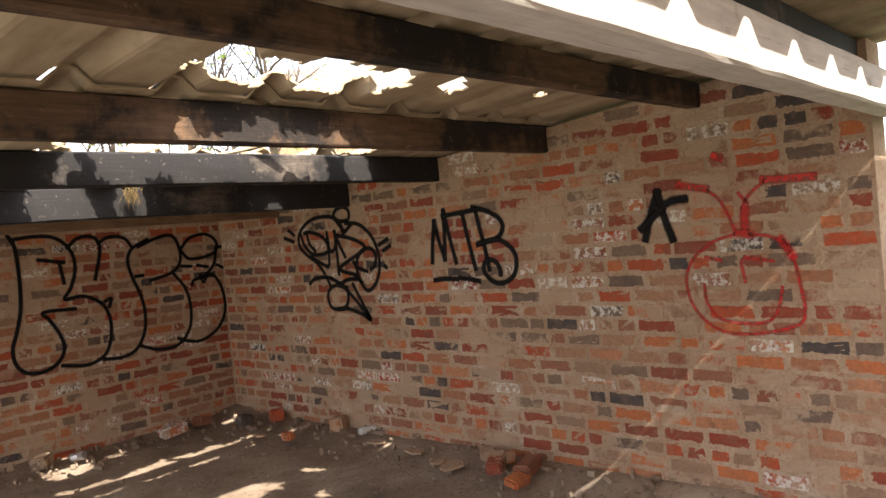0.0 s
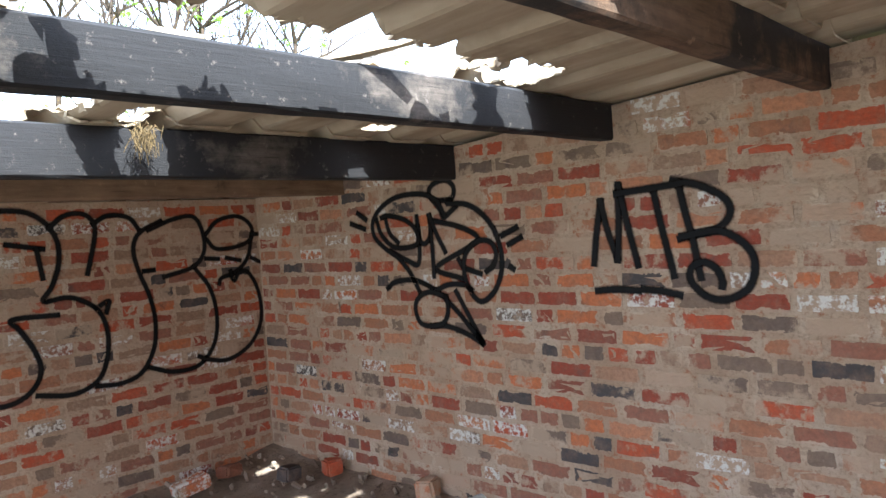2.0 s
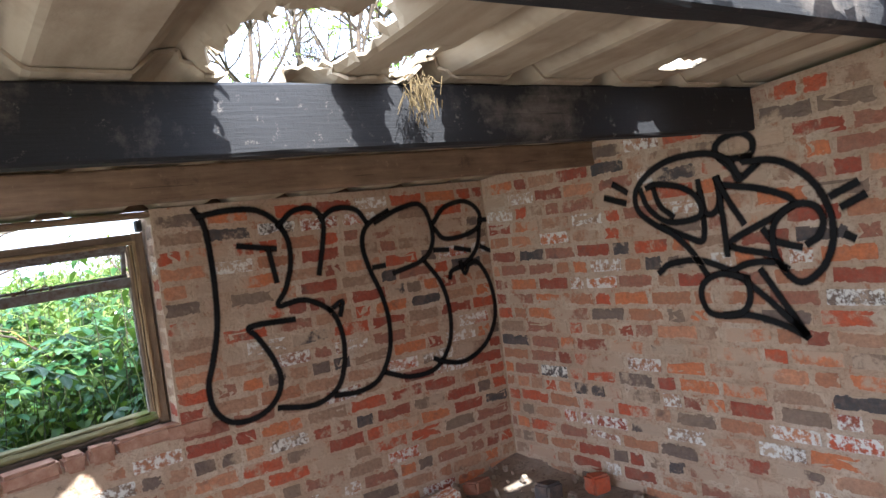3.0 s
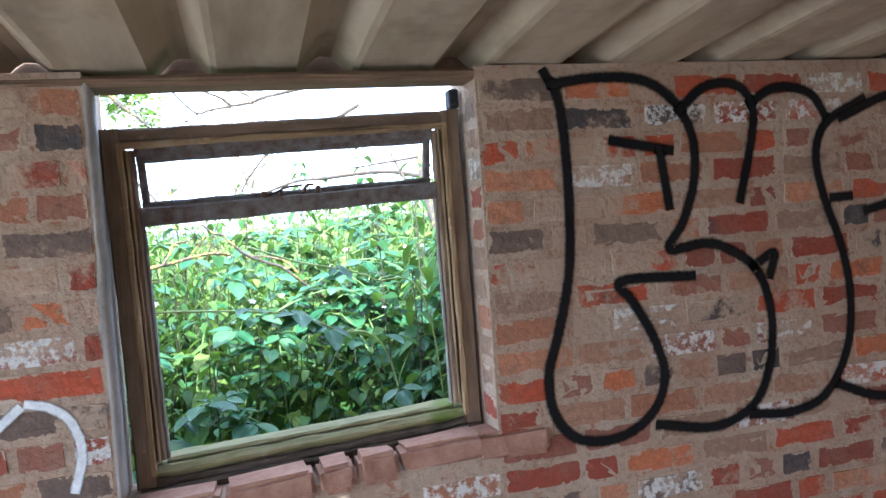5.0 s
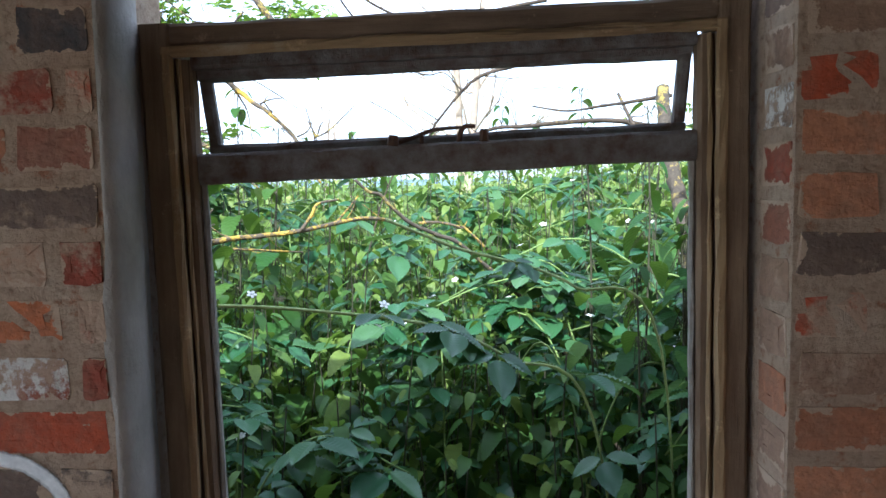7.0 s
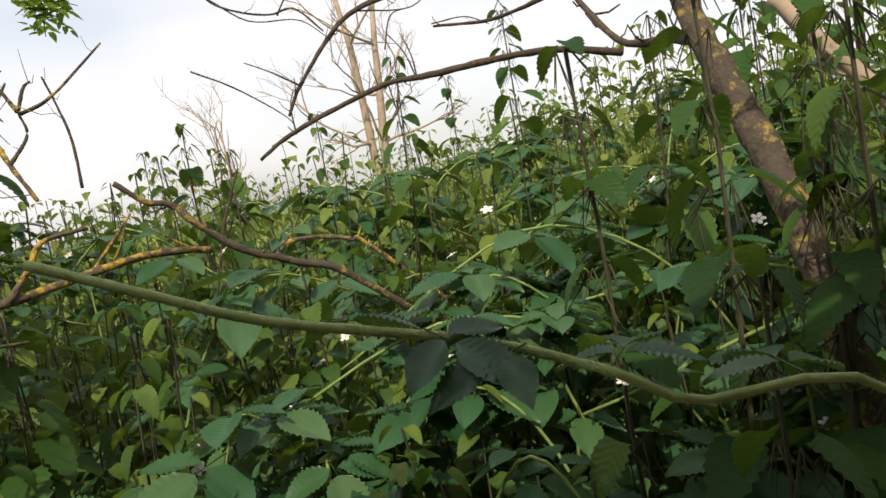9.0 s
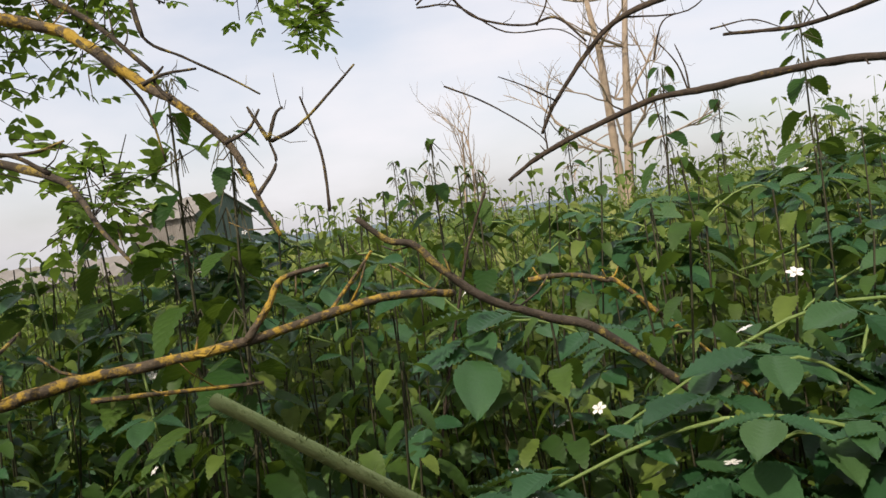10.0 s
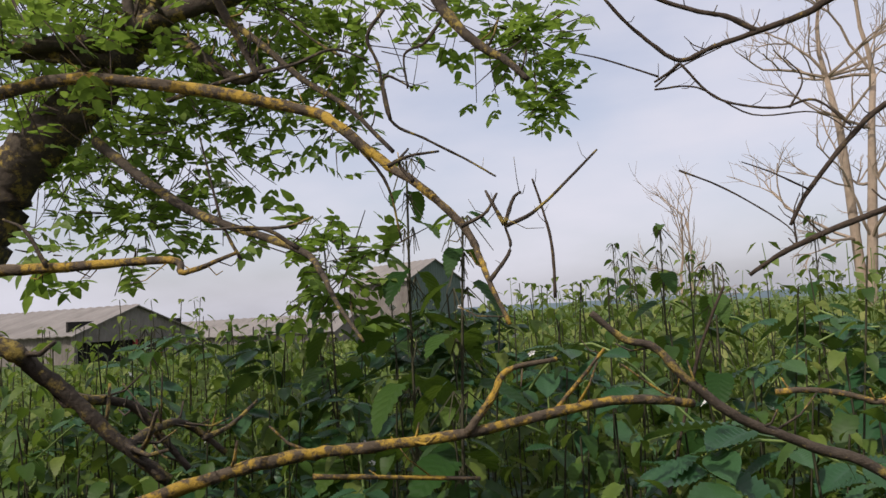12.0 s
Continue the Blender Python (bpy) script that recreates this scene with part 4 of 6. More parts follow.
limb("stick2", "twig", 0.004, 0.002, [(-2.492, 1.249, 1.213), (-2.524, 1.23, 1.228), (-2.57, 1.201, 1.269)])
limb("stick3", "limb", 0.006, 0.004, [(-2.599, 1.764, 1.193), (-2.56, 1.777, 1.305), (-2.53, 1.788, 1.372)])
limb("stick3", "twig", 0.005, 0.003, [(-2.749, 1.438, 1.365), (-2.753, 1.448, 1.454), (-2.767, 1.454, 1.517), (-2.786, 1.458, 1.581)])
limb("bare", "trunk", 0.026, 0.036, [(-1.722, 1.10, 1.58), (-1.727, 1.053, 1.442), (-1.718, 0.985, 1.32), (-1.709, 0.915, 1.208), (-1.70, 0.855, 1.08), (-1.69, 0.81, 0.93)])
limb("bare", "limb", 0.007, 0.018, [(-2.51, 2.011, 1.398), (-2.422, 2.019, 1.45), (-2.287, 2.042, 1.502), (-2.144, 2.069, 1.546), (-2.025, 2.087, 1.552), (-1.861, 2.12, 1.568), (-1.655, 2.167, 1.576), (-1.435, 2.219, 1.541)])
limb("bare", "limb", 0.006, 0.016, [(-2.424, 2.094, 1.507), (-2.378, 2.092, 1.584), (-2.279, 2.109, 1.701), (-2.198, 2.12, 1.764), (-2.045, 2.154, 1.812), (-1.931, 2.176, 1.863), (-1.78, 2.21, 1.948)])
limb("bare", "twig", 0.006, 0.003, [(-2.378, 2.089, 1.583), (-2.451, 2.064, 1.63), (-2.51, 2.044, 1.66)])
limb("bare", "twig", 0.006, 0.003, [(-2.656, 2.069, 1.665), (-2.554, 2.103, 1.607), (-2.435, 2.143, 1.511), (-2.418, 2.148, 1.461)])
limb("bare", "twig", 0.006, 0.003, [(-2.059, 2.134, 1.561), (-2.079, 2.127, 1.629), (-2.118, 2.115, 1.687)])
limb("bare", "twig", 0.006, 0.003, [(-2.056, 2.135, 1.561), (-2.061, 2.134, 1.62), (-2.079, 2.128, 1.678)])
limb("bare", "twig", 0.006, 0.003, [(-2.138, 2.297, 1.59), (-2.121, 2.302, 1.458), (-2.124, 2.3, 1.328)])
limb("bare", "twig", 0.006, 0.003, [(-2.685, 2.008, 1.857), (-2.592, 2.039, 1.851), (-2.481, 2.076, 1.773), (-2.352, 2.12, 1.764), (-2.279, 2.145, 1.707)])
limb("bare", "twig", 0.006, 0.003, [(-2.66, 1.91, 1.835), (-2.608, 1.928, 1.873), (-2.519, 1.959, 1.91)])
limb("bare", "twig", 0.006, 0.003, [(-2.399, 2.051, 1.768), (-2.369, 2.062, 1.832), (-2.403, 2.051, 1.889)])
limb("bare", "twig", 0.006, 0.003, [(-2.198, 2.12, 1.764), (-2.034, 2.175, 1.763), (-1.939, 2.208, 1.847)])
limb("bare", "twig", 0.006, 0.003, [(-2.131, 2.142, 1.651), (-2.099, 2.153, 1.742), (-2.034, 2.175, 1.763)])
limb("bare", "twig", 0.006, 0.003, [(-1.979, 2.247, 1.721), (-1.874, 2.282, 1.733), (-1.799, 2.308, 1.705)])
limb("bare", "twig", 0.006, 0.003, [(-2.652, 1.913, 1.858), (-2.764, 1.875, 1.913), (-2.835, 1.851, 1.939)])
limb("bare", "twig", 0.006, 0.003, [(-2.415, 2.097, 1.458), (-2.415, 2.097, 1.534), (-2.399, 2.103, 1.58)])
limb("bare", "limb", 0.004, 0.01, [(-2.034, 1.608, 1.584), (-1.93, 1.498, 1.556), (-1.847, 1.392, 1.557), (-1.769, 1.287, 1.559), (-1.677, 1.181, 1.564)])
limb("bare", "limb", 0.008, 0.014, [(-1.745, 1.595, 1.619), (-1.708, 1.424, 1.465), (-1.671, 1.266, 1.428), (-1.69, 1.113, 1.397)])
limb("bare", "limb", 0.005, 0.012, [(-2.732, 1.807, 2.025), (-2.696, 1.837, 1.972), (-2.65, 1.866, 1.92), (-2.597, 1.889, 1.877), (-2.527, 1.896, 1.893), (-2.437, 1.903, 1.909), (-2.34, 1.904, 1.925), (-2.258, 1.897, 1.951), (-1.95, 1.95, 2.02)])
limb("bare", "limb", 0.006, 0.009, [(-2.655, 1.813, 2.062), (-2.64, 1.833, 2.02), (-2.558, 1.866, 1.974), (-2.495, 1.883, 1.95), (-2.437, 1.903, 1.909)])
limb("bare", "twig", 0.006, 0.009, [(-2.656, 1.886, 1.839), (-2.628, 1.888, 1.852), (-2.598, 1.89, 1.871)])
limb("bare", "twig", 0.007, 0.006, [(-2.598, 1.89, 1.871), (-2.542, 1.919, 1.795), (-2.48, 1.934, 1.763), (-2.406, 1.945, 1.747), (-2.343, 1.947, 1.752), (-2.282, 1.96, 1.689)])
limb("deadlog", "limb", 0.03, 0.035, [(-1.156, 1.857, 1.567), (-1.093, 1.806, 1.449), (-1.009, 1.753, 1.317), (-0.921, 1.695, 1.147)])
CANES = [
    [(-2.419, 0.490, 1.254), (-2.346, 0.470, 1.225), (-2.278, 0.450, 1.199), (-2.215, 0.435, 1.183), (-2.156, 0.420, 1.169), (-2.106, 0.395, 1.153), (-2.062, 0.370, 1.131)],
    [(-2.756, 0.467, 1.089), (-2.612, 0.456, 1.083), (-2.39, 0.438, 1.062), (-2.277, 0.428, 1.036), (-2.181, 0.416, 0.988)],
    [(-1.784, 0.791, 1.446), (-1.686, 0.784, 1.441), (-1.55, 0.772, 1.416)],
]


def brambles():
    rng = random.Random(17)
    for c, (n, s, f, r) in zip(CANES, ((6, 0.045, 0, 0.0034), (9, 0.085, 5, 0.0036), (3, 0.085, 0, 0.0034))):
        c = sorted(c)
        bramble(c + [(c[-1][0] + 0.16, c[-1][1] + 0.02, c[-1][2] - 0.12), (c[-1][0] + 0.32, c[-1][1] + 0.45, 0.0)], n, s, f, rng, r)
    for k in range(96):
        x, y = -2.3 + rng.uniform(-1.4, 1.4), 0.5 + 1.9 * rng.random() ** 1.3
        gap = math.hypot(x + 2.25, y - 0.2)
        if gap < 0.5:
            continue
        h = min(veg_height(x, y), 0.80 + 0.30 * gap)
        a = rng.uniform(0, 6.28)
        r = rng.uniform(0.12, 0.26) if gap < 1 else rng.uniform(0.25, 0.5)
        pts = [(x, y, 0.0), (x + 0.3 * r * math.cos(a), y + 0.2 * abs(r * math.sin(a)), 0.72 * h), (x + r * math.cos(a), y + 0.5 * abs(r * math.sin(a)), h * rng.uniform(0.92, 1.02)), (x + 1.9 * r * math.cos(a), y + abs(1.1 * r * math.sin(a)), h * rng.uniform(0.76, 0.92))]
        bramble(pts, rng.randint(9, 14), rng.uniform(0.07, 0.115), rng.choice((0, 0, 3, 5)), rng, 0.003)


brambles()


def woods():
    rng = random.Random(3)
    info = {"elder": ("elder_tree", "old elder tree with lichen-covered branches and pale leaves", "tree", (-4.15, 0.75, 0.0), ELDERBARK),
            "fallen": ("fallen_branch", "fallen branch covered in orange lichen among nettles", "branch", None, LICHEN),
            "stick": ("dead_stick", "bare broken stick with yellow lichen leaning in the weeds", "branch", None, ELDERBARK),
            "stick2": ("dead_stick", "short pale dead stick lying over the nettles", "branch", None, LICHEN),
            "stick3": ("dead_stick", "thin upright dead stem standing in the nettles", "branch", None, TWIG),
            "bare": ("bare_tree", "half dead tree with bare crooked branches", "tree", (-1.66, 0.74, 0.0), TWIG),
            "deadlog": ("leaning_log", "pale dead trunk leaning in the hedge", "log", None, DEADWOOD)}
    for key, (name, label, cat, root, m) in info.items():
        limbs = WOODS[key]
        low = min((p for _, _, _, pts in limbs for p in pts), key=lambda p: p[2])
        o = Vector(root or (low[0], low[1], 0))
        t = thing(name, label, cat, tuple(o))
        for i, (kind, r0, r1, pts) in enumerate(limbs):
            P = [Vector(p) - o for p in pts]
            if kind == "trunk":
                if P[0].z > P[-1].z:
                    P, r0, r1 = P[::-1], r1, r0
                P = [Vector((0, 0, -0.05)), Vector((P[0].x * 0.5, P[0].y * 0.5, P[0].z * 0.5))] + P
            elif root is None and i == 0:
                e = 0 if P[0].z < P[-1].z else -1
                q = P[e]
                out = (q - P[1 if e == 0 else -2]).normalized() * 0.5
                tail = [q + out * 0.6 + Vector((0, 0, -0.12)), q + out * 1.3 + Vector((0, 0, -0.45)), Vector((q.x + out.x * 2.0, q.y + out.y * 2.0, -0.02 - o.z))]
                P = tail[::-1] + P if e == 0 else P + tail
            if kind == "twig":
                r0, r1 = r0 * 0.62, r1 * 0.62
            if kind == "limb" or key == "bare":
                r0, r1 = r0 * 0.68, r1 * 0.68
            bm = bmesh.new()
            path = smooth_path(P, 6)
            if kind != "twig":
                path = [p + Vector((rng.uniform(-1, 1), rng.uniform(-1, 1), rng.uniform(-1, 1))) * r0 * 0.07 for p in path]
            tube(bm, path, r0, r1, 10 if kind == "trunk" else 7, rng, 0.17)
            if kind != "trunk":
                for _ in range(2 if kind == "twig" else 9):  # spurs and broken side shoots
                    p = path[rng.randrange(1, len(path))]
                    d = Vector((rng.uniform(-1, 1), rng.uniform(-0.6, 0.6), rng.uniform(-0.4, 1))).normalized() * rng.uniform(0.015, 0.07)
                    r = min(r0, r1) * rng.uniform(0.35, 0.55)
                    tube(bm, [p, p + d * 0.6, p + d + Vector((0, 0, 0.012))], r, r * 0.6, 5)
            mm = {"elder": LICHEN if i in (1, 3) else m}.get(key, m)
            if key == "bare" and kind == "trunk":
                mm = ELDERBARK
            part(kind, bm, mm, t, smooth=True)
        if key == "elder":
            elder_crown(t, o, rng)


def pinnate(hp, p, az, tilt, size, rng):
    """A compound leaf: a stalk with two or three pairs of leaflets and one at the end."""
    base = leaf_pose(p, az, tilt, size)
    for k, (t, s) in enumerate(((0.3, 1), (0.3, -1), (0.62, 1), (0.62, -1), (0.9, 0))):
        m = base @ leaf_pose(Vector((t, 0, 0)), s * 0.95, rng.uniform(0, 0.3), rng.uniform(0.42, 0.52), rng.uniform(-0.3, 0.3))
        hp.put(LEAF_SLIM, m)


LEAF_SLIM = leaf_template(5, 0.30, 0.015, 0.12)


def elder_crown(tree, o, rng):
    hp, tw = Heap(), Heap()
    clumps = [(-3.9, 1.25, 2.02, 0.25, 30), (-3.7, 1.35, 2.15, 0.25, 36), (-3.45, 1.45, 2.12, 0.2, 26), (-3.95, 1.4, 1.85, 0.2, 20), (-4.15, 1.41, 2.0, 0.30, 40), (-3.6, 1.42, 1.80, 0.20, 34), (-3.64, 1.3, 1.60, 0.15, 26), (-3.45, 1.5, 1.88, 0.14, 22), (-3.23, 1.5, 1.95, 0.15, 24),
              (-3.26, 1.5, 1.78, 0.09, 12), (-2.80, 1.57, 1.76, 0.06, 9), (-2.83, 1.6, 1.90, 0.12, 22), (-3.6, 1.5, 2.1, 0.25, 40), (-3.08, 1.28, 1.43, 0.10, 16),
              (-3.36, 0.9, 1.47, 0.05, 4), (-3.2, 1.55, 2.15, 0.25, 26), (-3.9, 1.3, 1.75, 0.12, 14), (-2.95, 1.6, 2.1, 0.2, 16),
              (-3.50, 0.91, 1.97, 0.22, 15), (-3.53, 0.92, 1.86, 0.20, 12), (-3.63, 1.10, 1.98, 0.20, 12), (-3.48, 1.11, 2.01, 0.20, 12), (-3.53, 1.27, 1.91, 0.14, 7), (-3.61, 1.23, 1.75, 0.14, 7), (-3.78, 1.12, 1.85, 0.16, 9), (-3.48, 1.35, 1.84, 0.12, 6), (-3.20, 1.45, 1.89, 0.09, 6), (-3.35, 1.42, 1.99, 0.12, 6), (-2.92, 1.72, 1.93, 0.08, 6), (-3.10, 1.24, 1.47, 0.08, 6), (-3.50, 1.40, 1.61, 0.10, 6)]
    for x, y, z, r, n in clumps:
        c = Vector((x, y, z)) - o
        for _ in range(int(n * 3.0)):
            d = Vector((rng.gauss(0, 0.55), rng.gauss(0, 0.5), rng.gauss(0, 0.5))) * r
            p = c + d
            tw.quad_stem(np.array(c + d * 0.55), np.array(p), 0.0016)
            pinnate(hp, p, rng.uniform(0, 6.28), rng.uniform(-0.9, 0.9), rng.uniform(0.045, 0.075), rng)
    part_mesh("crown", hp.mesh("crown", True), ELDERLEAF, tree, "light green compound leaves")
    tagged(part_mesh("twig_spray", tw.mesh("twig_spray"), TWIG, tree), kind="stuff")
    for x, y, z in ((-3.42, 1.5, 1.96), (-3.52, 1.4, 1.66), (-3.24, 1.5, 1.94), (-3.75, 1.4, 1.9)):
        bm = bmesh.new()
        for _ in range(40):
            a, r = rng.uniform(0, 6.28), 0.035 * math.sqrt(rng.random())
            bmesh.ops.create_icosphere(bm, subdivisions=1, radius=0.0035, matrix=Matrix.Translation((x - o.x + r * math.cos(a), y - o.y + r * math.sin(a), z - o.z + rng.uniform(0, 0.008))))
        part("umbel", bm, PETAL, tree, "flat cream flower head")


woods()


def branching(bm, p, d, length, r, depth, rng, spread=0.55, up=0.1):
    if depth == 0 or length < 0.05:
        return
    n = 4
    pts = [p]
    q = p
    for _ in range(n):
        d = (d + Vector((rng.uniform(-1, 1), rng.uniform(-1, 1), rng.uniform(-1, 1) + up)) * 0.22).normalized()
        q = q + d * length / n
        pts.append(q)
    tube(bm, pts, r, r * 0.6, 5 if depth > 2 else 4)
    kids = 3 if depth > 1 else 2
    for k in range(kids):
        s = pts[rng.randint(2, n)]
        nd = (d + Vector((rng.uniform(-1, 1), rng.uniform(-1, 1), rng.uniform(-0.6, 0.9))) * spread * 1.5).normalized()
        branching(bm, s, nd, length * rng.uniform(0.5, 0.75), r * 0.55, depth - 1, rng, spread, up)


def dead_tree(at, height, r, seed, stems, label, depth=5):
    rng = random.Random(seed)
    t = thing("dead_tree", label, "tree", at)
    for k in range(stems):
        bm = bmesh.new()
        lean = Vector((rng.uniform(-0.1, 0.1), rng.uniform(-0.1, 0.1), 1)).normalized()
        base = Vector((rng.uniform(-1, 1) * r * 1.6 * (stems > 1), rng.uniform(-1, 1) * r, -0.3))
        pts = [base + lean * height * 0.16 * i + Vector((rng.uniform(-1, 1), rng.uniform(-1, 1), 0)) * r * 0.4 for i in range(6)]
        tube(bm, pts, r, r * 0.45, 8, rng, 0.1)
        part("trunk", bm, DEADWOOD, t, smooth=True)
        bm = bmesh.new()
        for i in range(9):
            p = pts[rng.randint(2, 5)]
            d = Vector((rng.uniform(-1, 1), rng.uniform(-1, 1), rng.uniform(0.0, 0.9))).normalized()
            branching(bm, p, d, height * rng.uniform(0.12, 0.24), r * 0.3, depth - 1, rng)
        branching(bm, pts[-1], Vector((0, 0, 1)), height * 0.3, r * 0.45, depth, rng)
        tagged(part("limb", bm, DEADWOOD, t), kind="stuff")
    return t


dead_tree((-2.2, 26.5, field_z(-2.2, 26.5)), 11.0, 0.19, 2, 2, "tall bleached dead tree standing in the field")
dead_tree((-4.3, 9.6, field_z(-4, 9.6)), 2.5, 0.035, 6, 2, "small bare dead bush among the weeds", 4)

BARNWALL = mat("weathered_boards", plain((0.13, 0.115, 0.10), (0.22, 0.20, 0.18), 0.8), 0.9)
BARNROOF = mat("cement_roof", plain((0.17, 0.155, 0.14), (0.26, 0.24, 0.22), 0.6), 0.9)
GREENMETAL = mat("green_cladding", plain((0.075, 0.105, 0.09), (0.10, 0.135, 0.115), 0.7), 0.6)
BLOCKWALL = mat("pale_block_wall", plain((0.26, 0.25, 0.23), (0.34, 0.33, 0.30), 1.2), 0.9)
# near-black colour that paints the shade inside an open shed
BAYSHADE = mat("painted_bay_shade", plain((0.012, 0.011, 0.010), (0.03, 0.028, 0.025), 0.5), 1.0)
REDPOST = mat("red_post", plain((0.22, 0.035, 0.03), (0.30, 0.05, 0.04), 2), 0.7)


def ribbed(bm, a, b2, z0a, z0b, z1a, z1b, pitch=0.25, depth=0.03):
    """A ribbed cladding wall between two plan points, its top and foot sloping from a to b2."""
    a, b2 = Vector(a), Vector(b2)
    n = max(2, int((b2 - a).length / (pitch / 2)))
    nrm = Vector(((b2 - a).y, -(b2 - a).x)).normalized()
    prev = None
    for i in range(n + 1):
        t = i / n
        p = a.lerp(b2, t) + nrm * (depth if i % 2 else 0)
        lo, hi = bm.verts.new((p.x, p.y, z0a + (z0b - z0a) * t)), bm.verts.new((p.x, p.y, z1a + (z1b - z1a) * t))
        if prev:
            bm.faces.new((prev[0], lo, hi, prev[1]))
        prev = (lo, hi)


def barn(label, at, yaw, length, width, eave, ridge, wall_m, roof_m, gable_m, door=None, plinth=0.0):
    """A long shed: its gable end faces local -y, its ridge runs along y."""
    t = thing("barn", label, "barn", at, rz=yaw)
    h = width / 2
    for x, nm in ((-h, "side_wall"), (h, "side_wall")):
        bm = bmesh.new()
        ribbed(bm, (x, 0) if x < 0 else (x, length), (x, length) if x < 0 else (x, 0), plinth, plinth, eave, eave)
        part(nm, bm, wall_m, t)
    for y in (0, length):
        bm = bmesh.new()
        spans = [(-h, 0, eave, ridge), (0, h, ridge, eave)]
        for a, b2, za, zb in spans:
            p, q = ((a, y), (b2, y)) if y == 0 else ((b2, y), (a, y))
            if y:
                za, zb = zb, za
            foot = plinth
            if door and y == 0:
                foot = door
            ribbed(bm, p, q, foot, foot, za, zb)
        part("gable", bm, gable_m, t)
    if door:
        # sheet across the open front, standing in for the shade behind it
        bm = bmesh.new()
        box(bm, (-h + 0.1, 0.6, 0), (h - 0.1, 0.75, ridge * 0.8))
        part("dark_bay", bm, BAYSHADE, t)
        for x in (-h, -0.15, h * 0.45, h - 0.2):
            bm = bmesh.new()
            box(bm, (x, 0.02, -0.5), (x + 0.2, 0.22, door + 0.1))
            part("post", bm, REDPOST if abs(x) < h * 0.6 else wall_m, t)
        bm = bmesh.new()
        box(bm, (h * 0.45, -0.04, -0.5), (h, 0.02, door + 0.05))
        part("side_panel", bm, wall_m, t)
    if plinth:
        bm = bmesh.new()
        box(bm, (-h, 0, -1.5), (h, length, plinth))
        part("plinth", bm, BLOCKWALL, t)
    for s in (-1, 1):
        bm = bmesh.new()
        n = int(length / 0.35)
        prev = None
        for i in range(n + 1):
            y = -0.25 + (length + 0.5) * i / n
            k = 0.05 if i % 2 else 0
            e = bm.verts.new((s * (h + 0.35), y, eave - 0.35 * (ridge - eave) / h + k))
            r = bm.verts.new((0, y, ridge + 0.06 + k))
            if prev:
                bm.faces.new((prev[0], e, r, prev[1]))
            prev = (e, r)
        ob = part("roof", bm, roof_m, t)
        md = ob.modifiers.new("thickness", "SOLIDIFY")
        md.thickness = 0.06
    return t


barn("old open-fronted farm shed with grey weathered boards", (-38.6, 28.2, -0.9), 95, 22, 8.2, 2.2, 3.6, BARNWALL, BARNROOF, BARNWALL, door=1.75)
barn("low farm shed at the edge of the yard", (-45.5, 22.5, -0.9), 46, 16, 7.0, 1.9, 3.0, BARNWALL, BARNROOF, BLOCKWALL)
barn("long low shed behind the yard", (-36.0, 45.0, -1.0), 100, 22, 6.0, 1.6, 2.7, BARNWALL, BARNROOF, BARNWALL)
barn("tall green clad barn on a block wall", (-32.6, 51.6, -1.0), 72, 8, 5.6, 5.2, 6.7, BARNWALL, BARNROOF, GREENMETAL, plinth=1.6)


def hedge_line():
    rng = random.Random(31)
    hp = Heap()
    for _ in range(5200):
        x = rng.uniform(-46, 40)
        y = 62 + 10 * noise.noise((x * 0.05, 0, 0)) + rng.uniform(-2, 2)
        h = 1.4 + 1.5 * max(0, noise.noise((x * 0.12, 4, 0))) + (0.9 if x > 2 else 0)
        p = Vector((x, y, field_z(x, y) + h * rng.random() ** 0.6))
        hp.put(LEAF_LOW, leaf_pose(p, rng.uniform(0, 6.28), rng.uniform(-1, 1), rng.uniform(0.4, 0.8), rng.uniform(-1, 1)))
    tagged(part_mesh("far_hedge", hp.mesh("far_hedge"), NETTLE), "distant hedgerow along the far field edge", "hedge", kind="stuff")


hedge_line()


def roof_trees():
    """Trees behind the shed, seen through the torn roof."""
    rng = random.Random(12)
    for x, y, h in ((1.3, 3.4, 4.4), (2.3, 4.4, 5.0), (3.4, 3.9, 4.8), (1.9, 6.0, 5.6), (4.4, 5.2, 6.0), (3.0, 5.6, 6.2), (0.75, 4.9, 4.9)):
        t = thing("hedge_tree", "slim hedge tree with lichen twigs and sparse leaves", "tree", (x, y, 0))
        bm = bmesh.new()
        pts = [Vector((0.06 * math.sin(i * 1.3 + x), 0.05 * math.cos(i + y), h * i / 6 - 0.05)) for i in range(6)]
        tube(bm, pts, 0.05, 0.025, 8, rng, 0.1)
        part("trunk", bm, TWIG, t, smooth=True)
        bm = bmesh.new()
        hp = Heap()
        for k in range(11):
            p = pts[rng.randint(2, 5)]
            d = Vector((rng.uniform(-1, 1), rng.uniform(-0.8, 0.8), rng.uniform(0.2, 1))).normalized()
            branching(bm, p, d, 1.15, 0.022, 4, rng, 0.6)
        part("limb", bm, TWIG, t)
        for _ in range(110):
            p = Vector((rng.gauss(0, 0.7), rng.gauss(0, 0.6), rng.uniform(0.45, 1.15) * h))
            pinnate(hp, p, rng.uniform(0, 6.28), rng.uniform(-0.4, 0.6), rng.uniform(0.09, 0.15), rng)
        part_mesh("crown", hp.mesh("crown"), ELDERLEAF, t)


roof_trees()


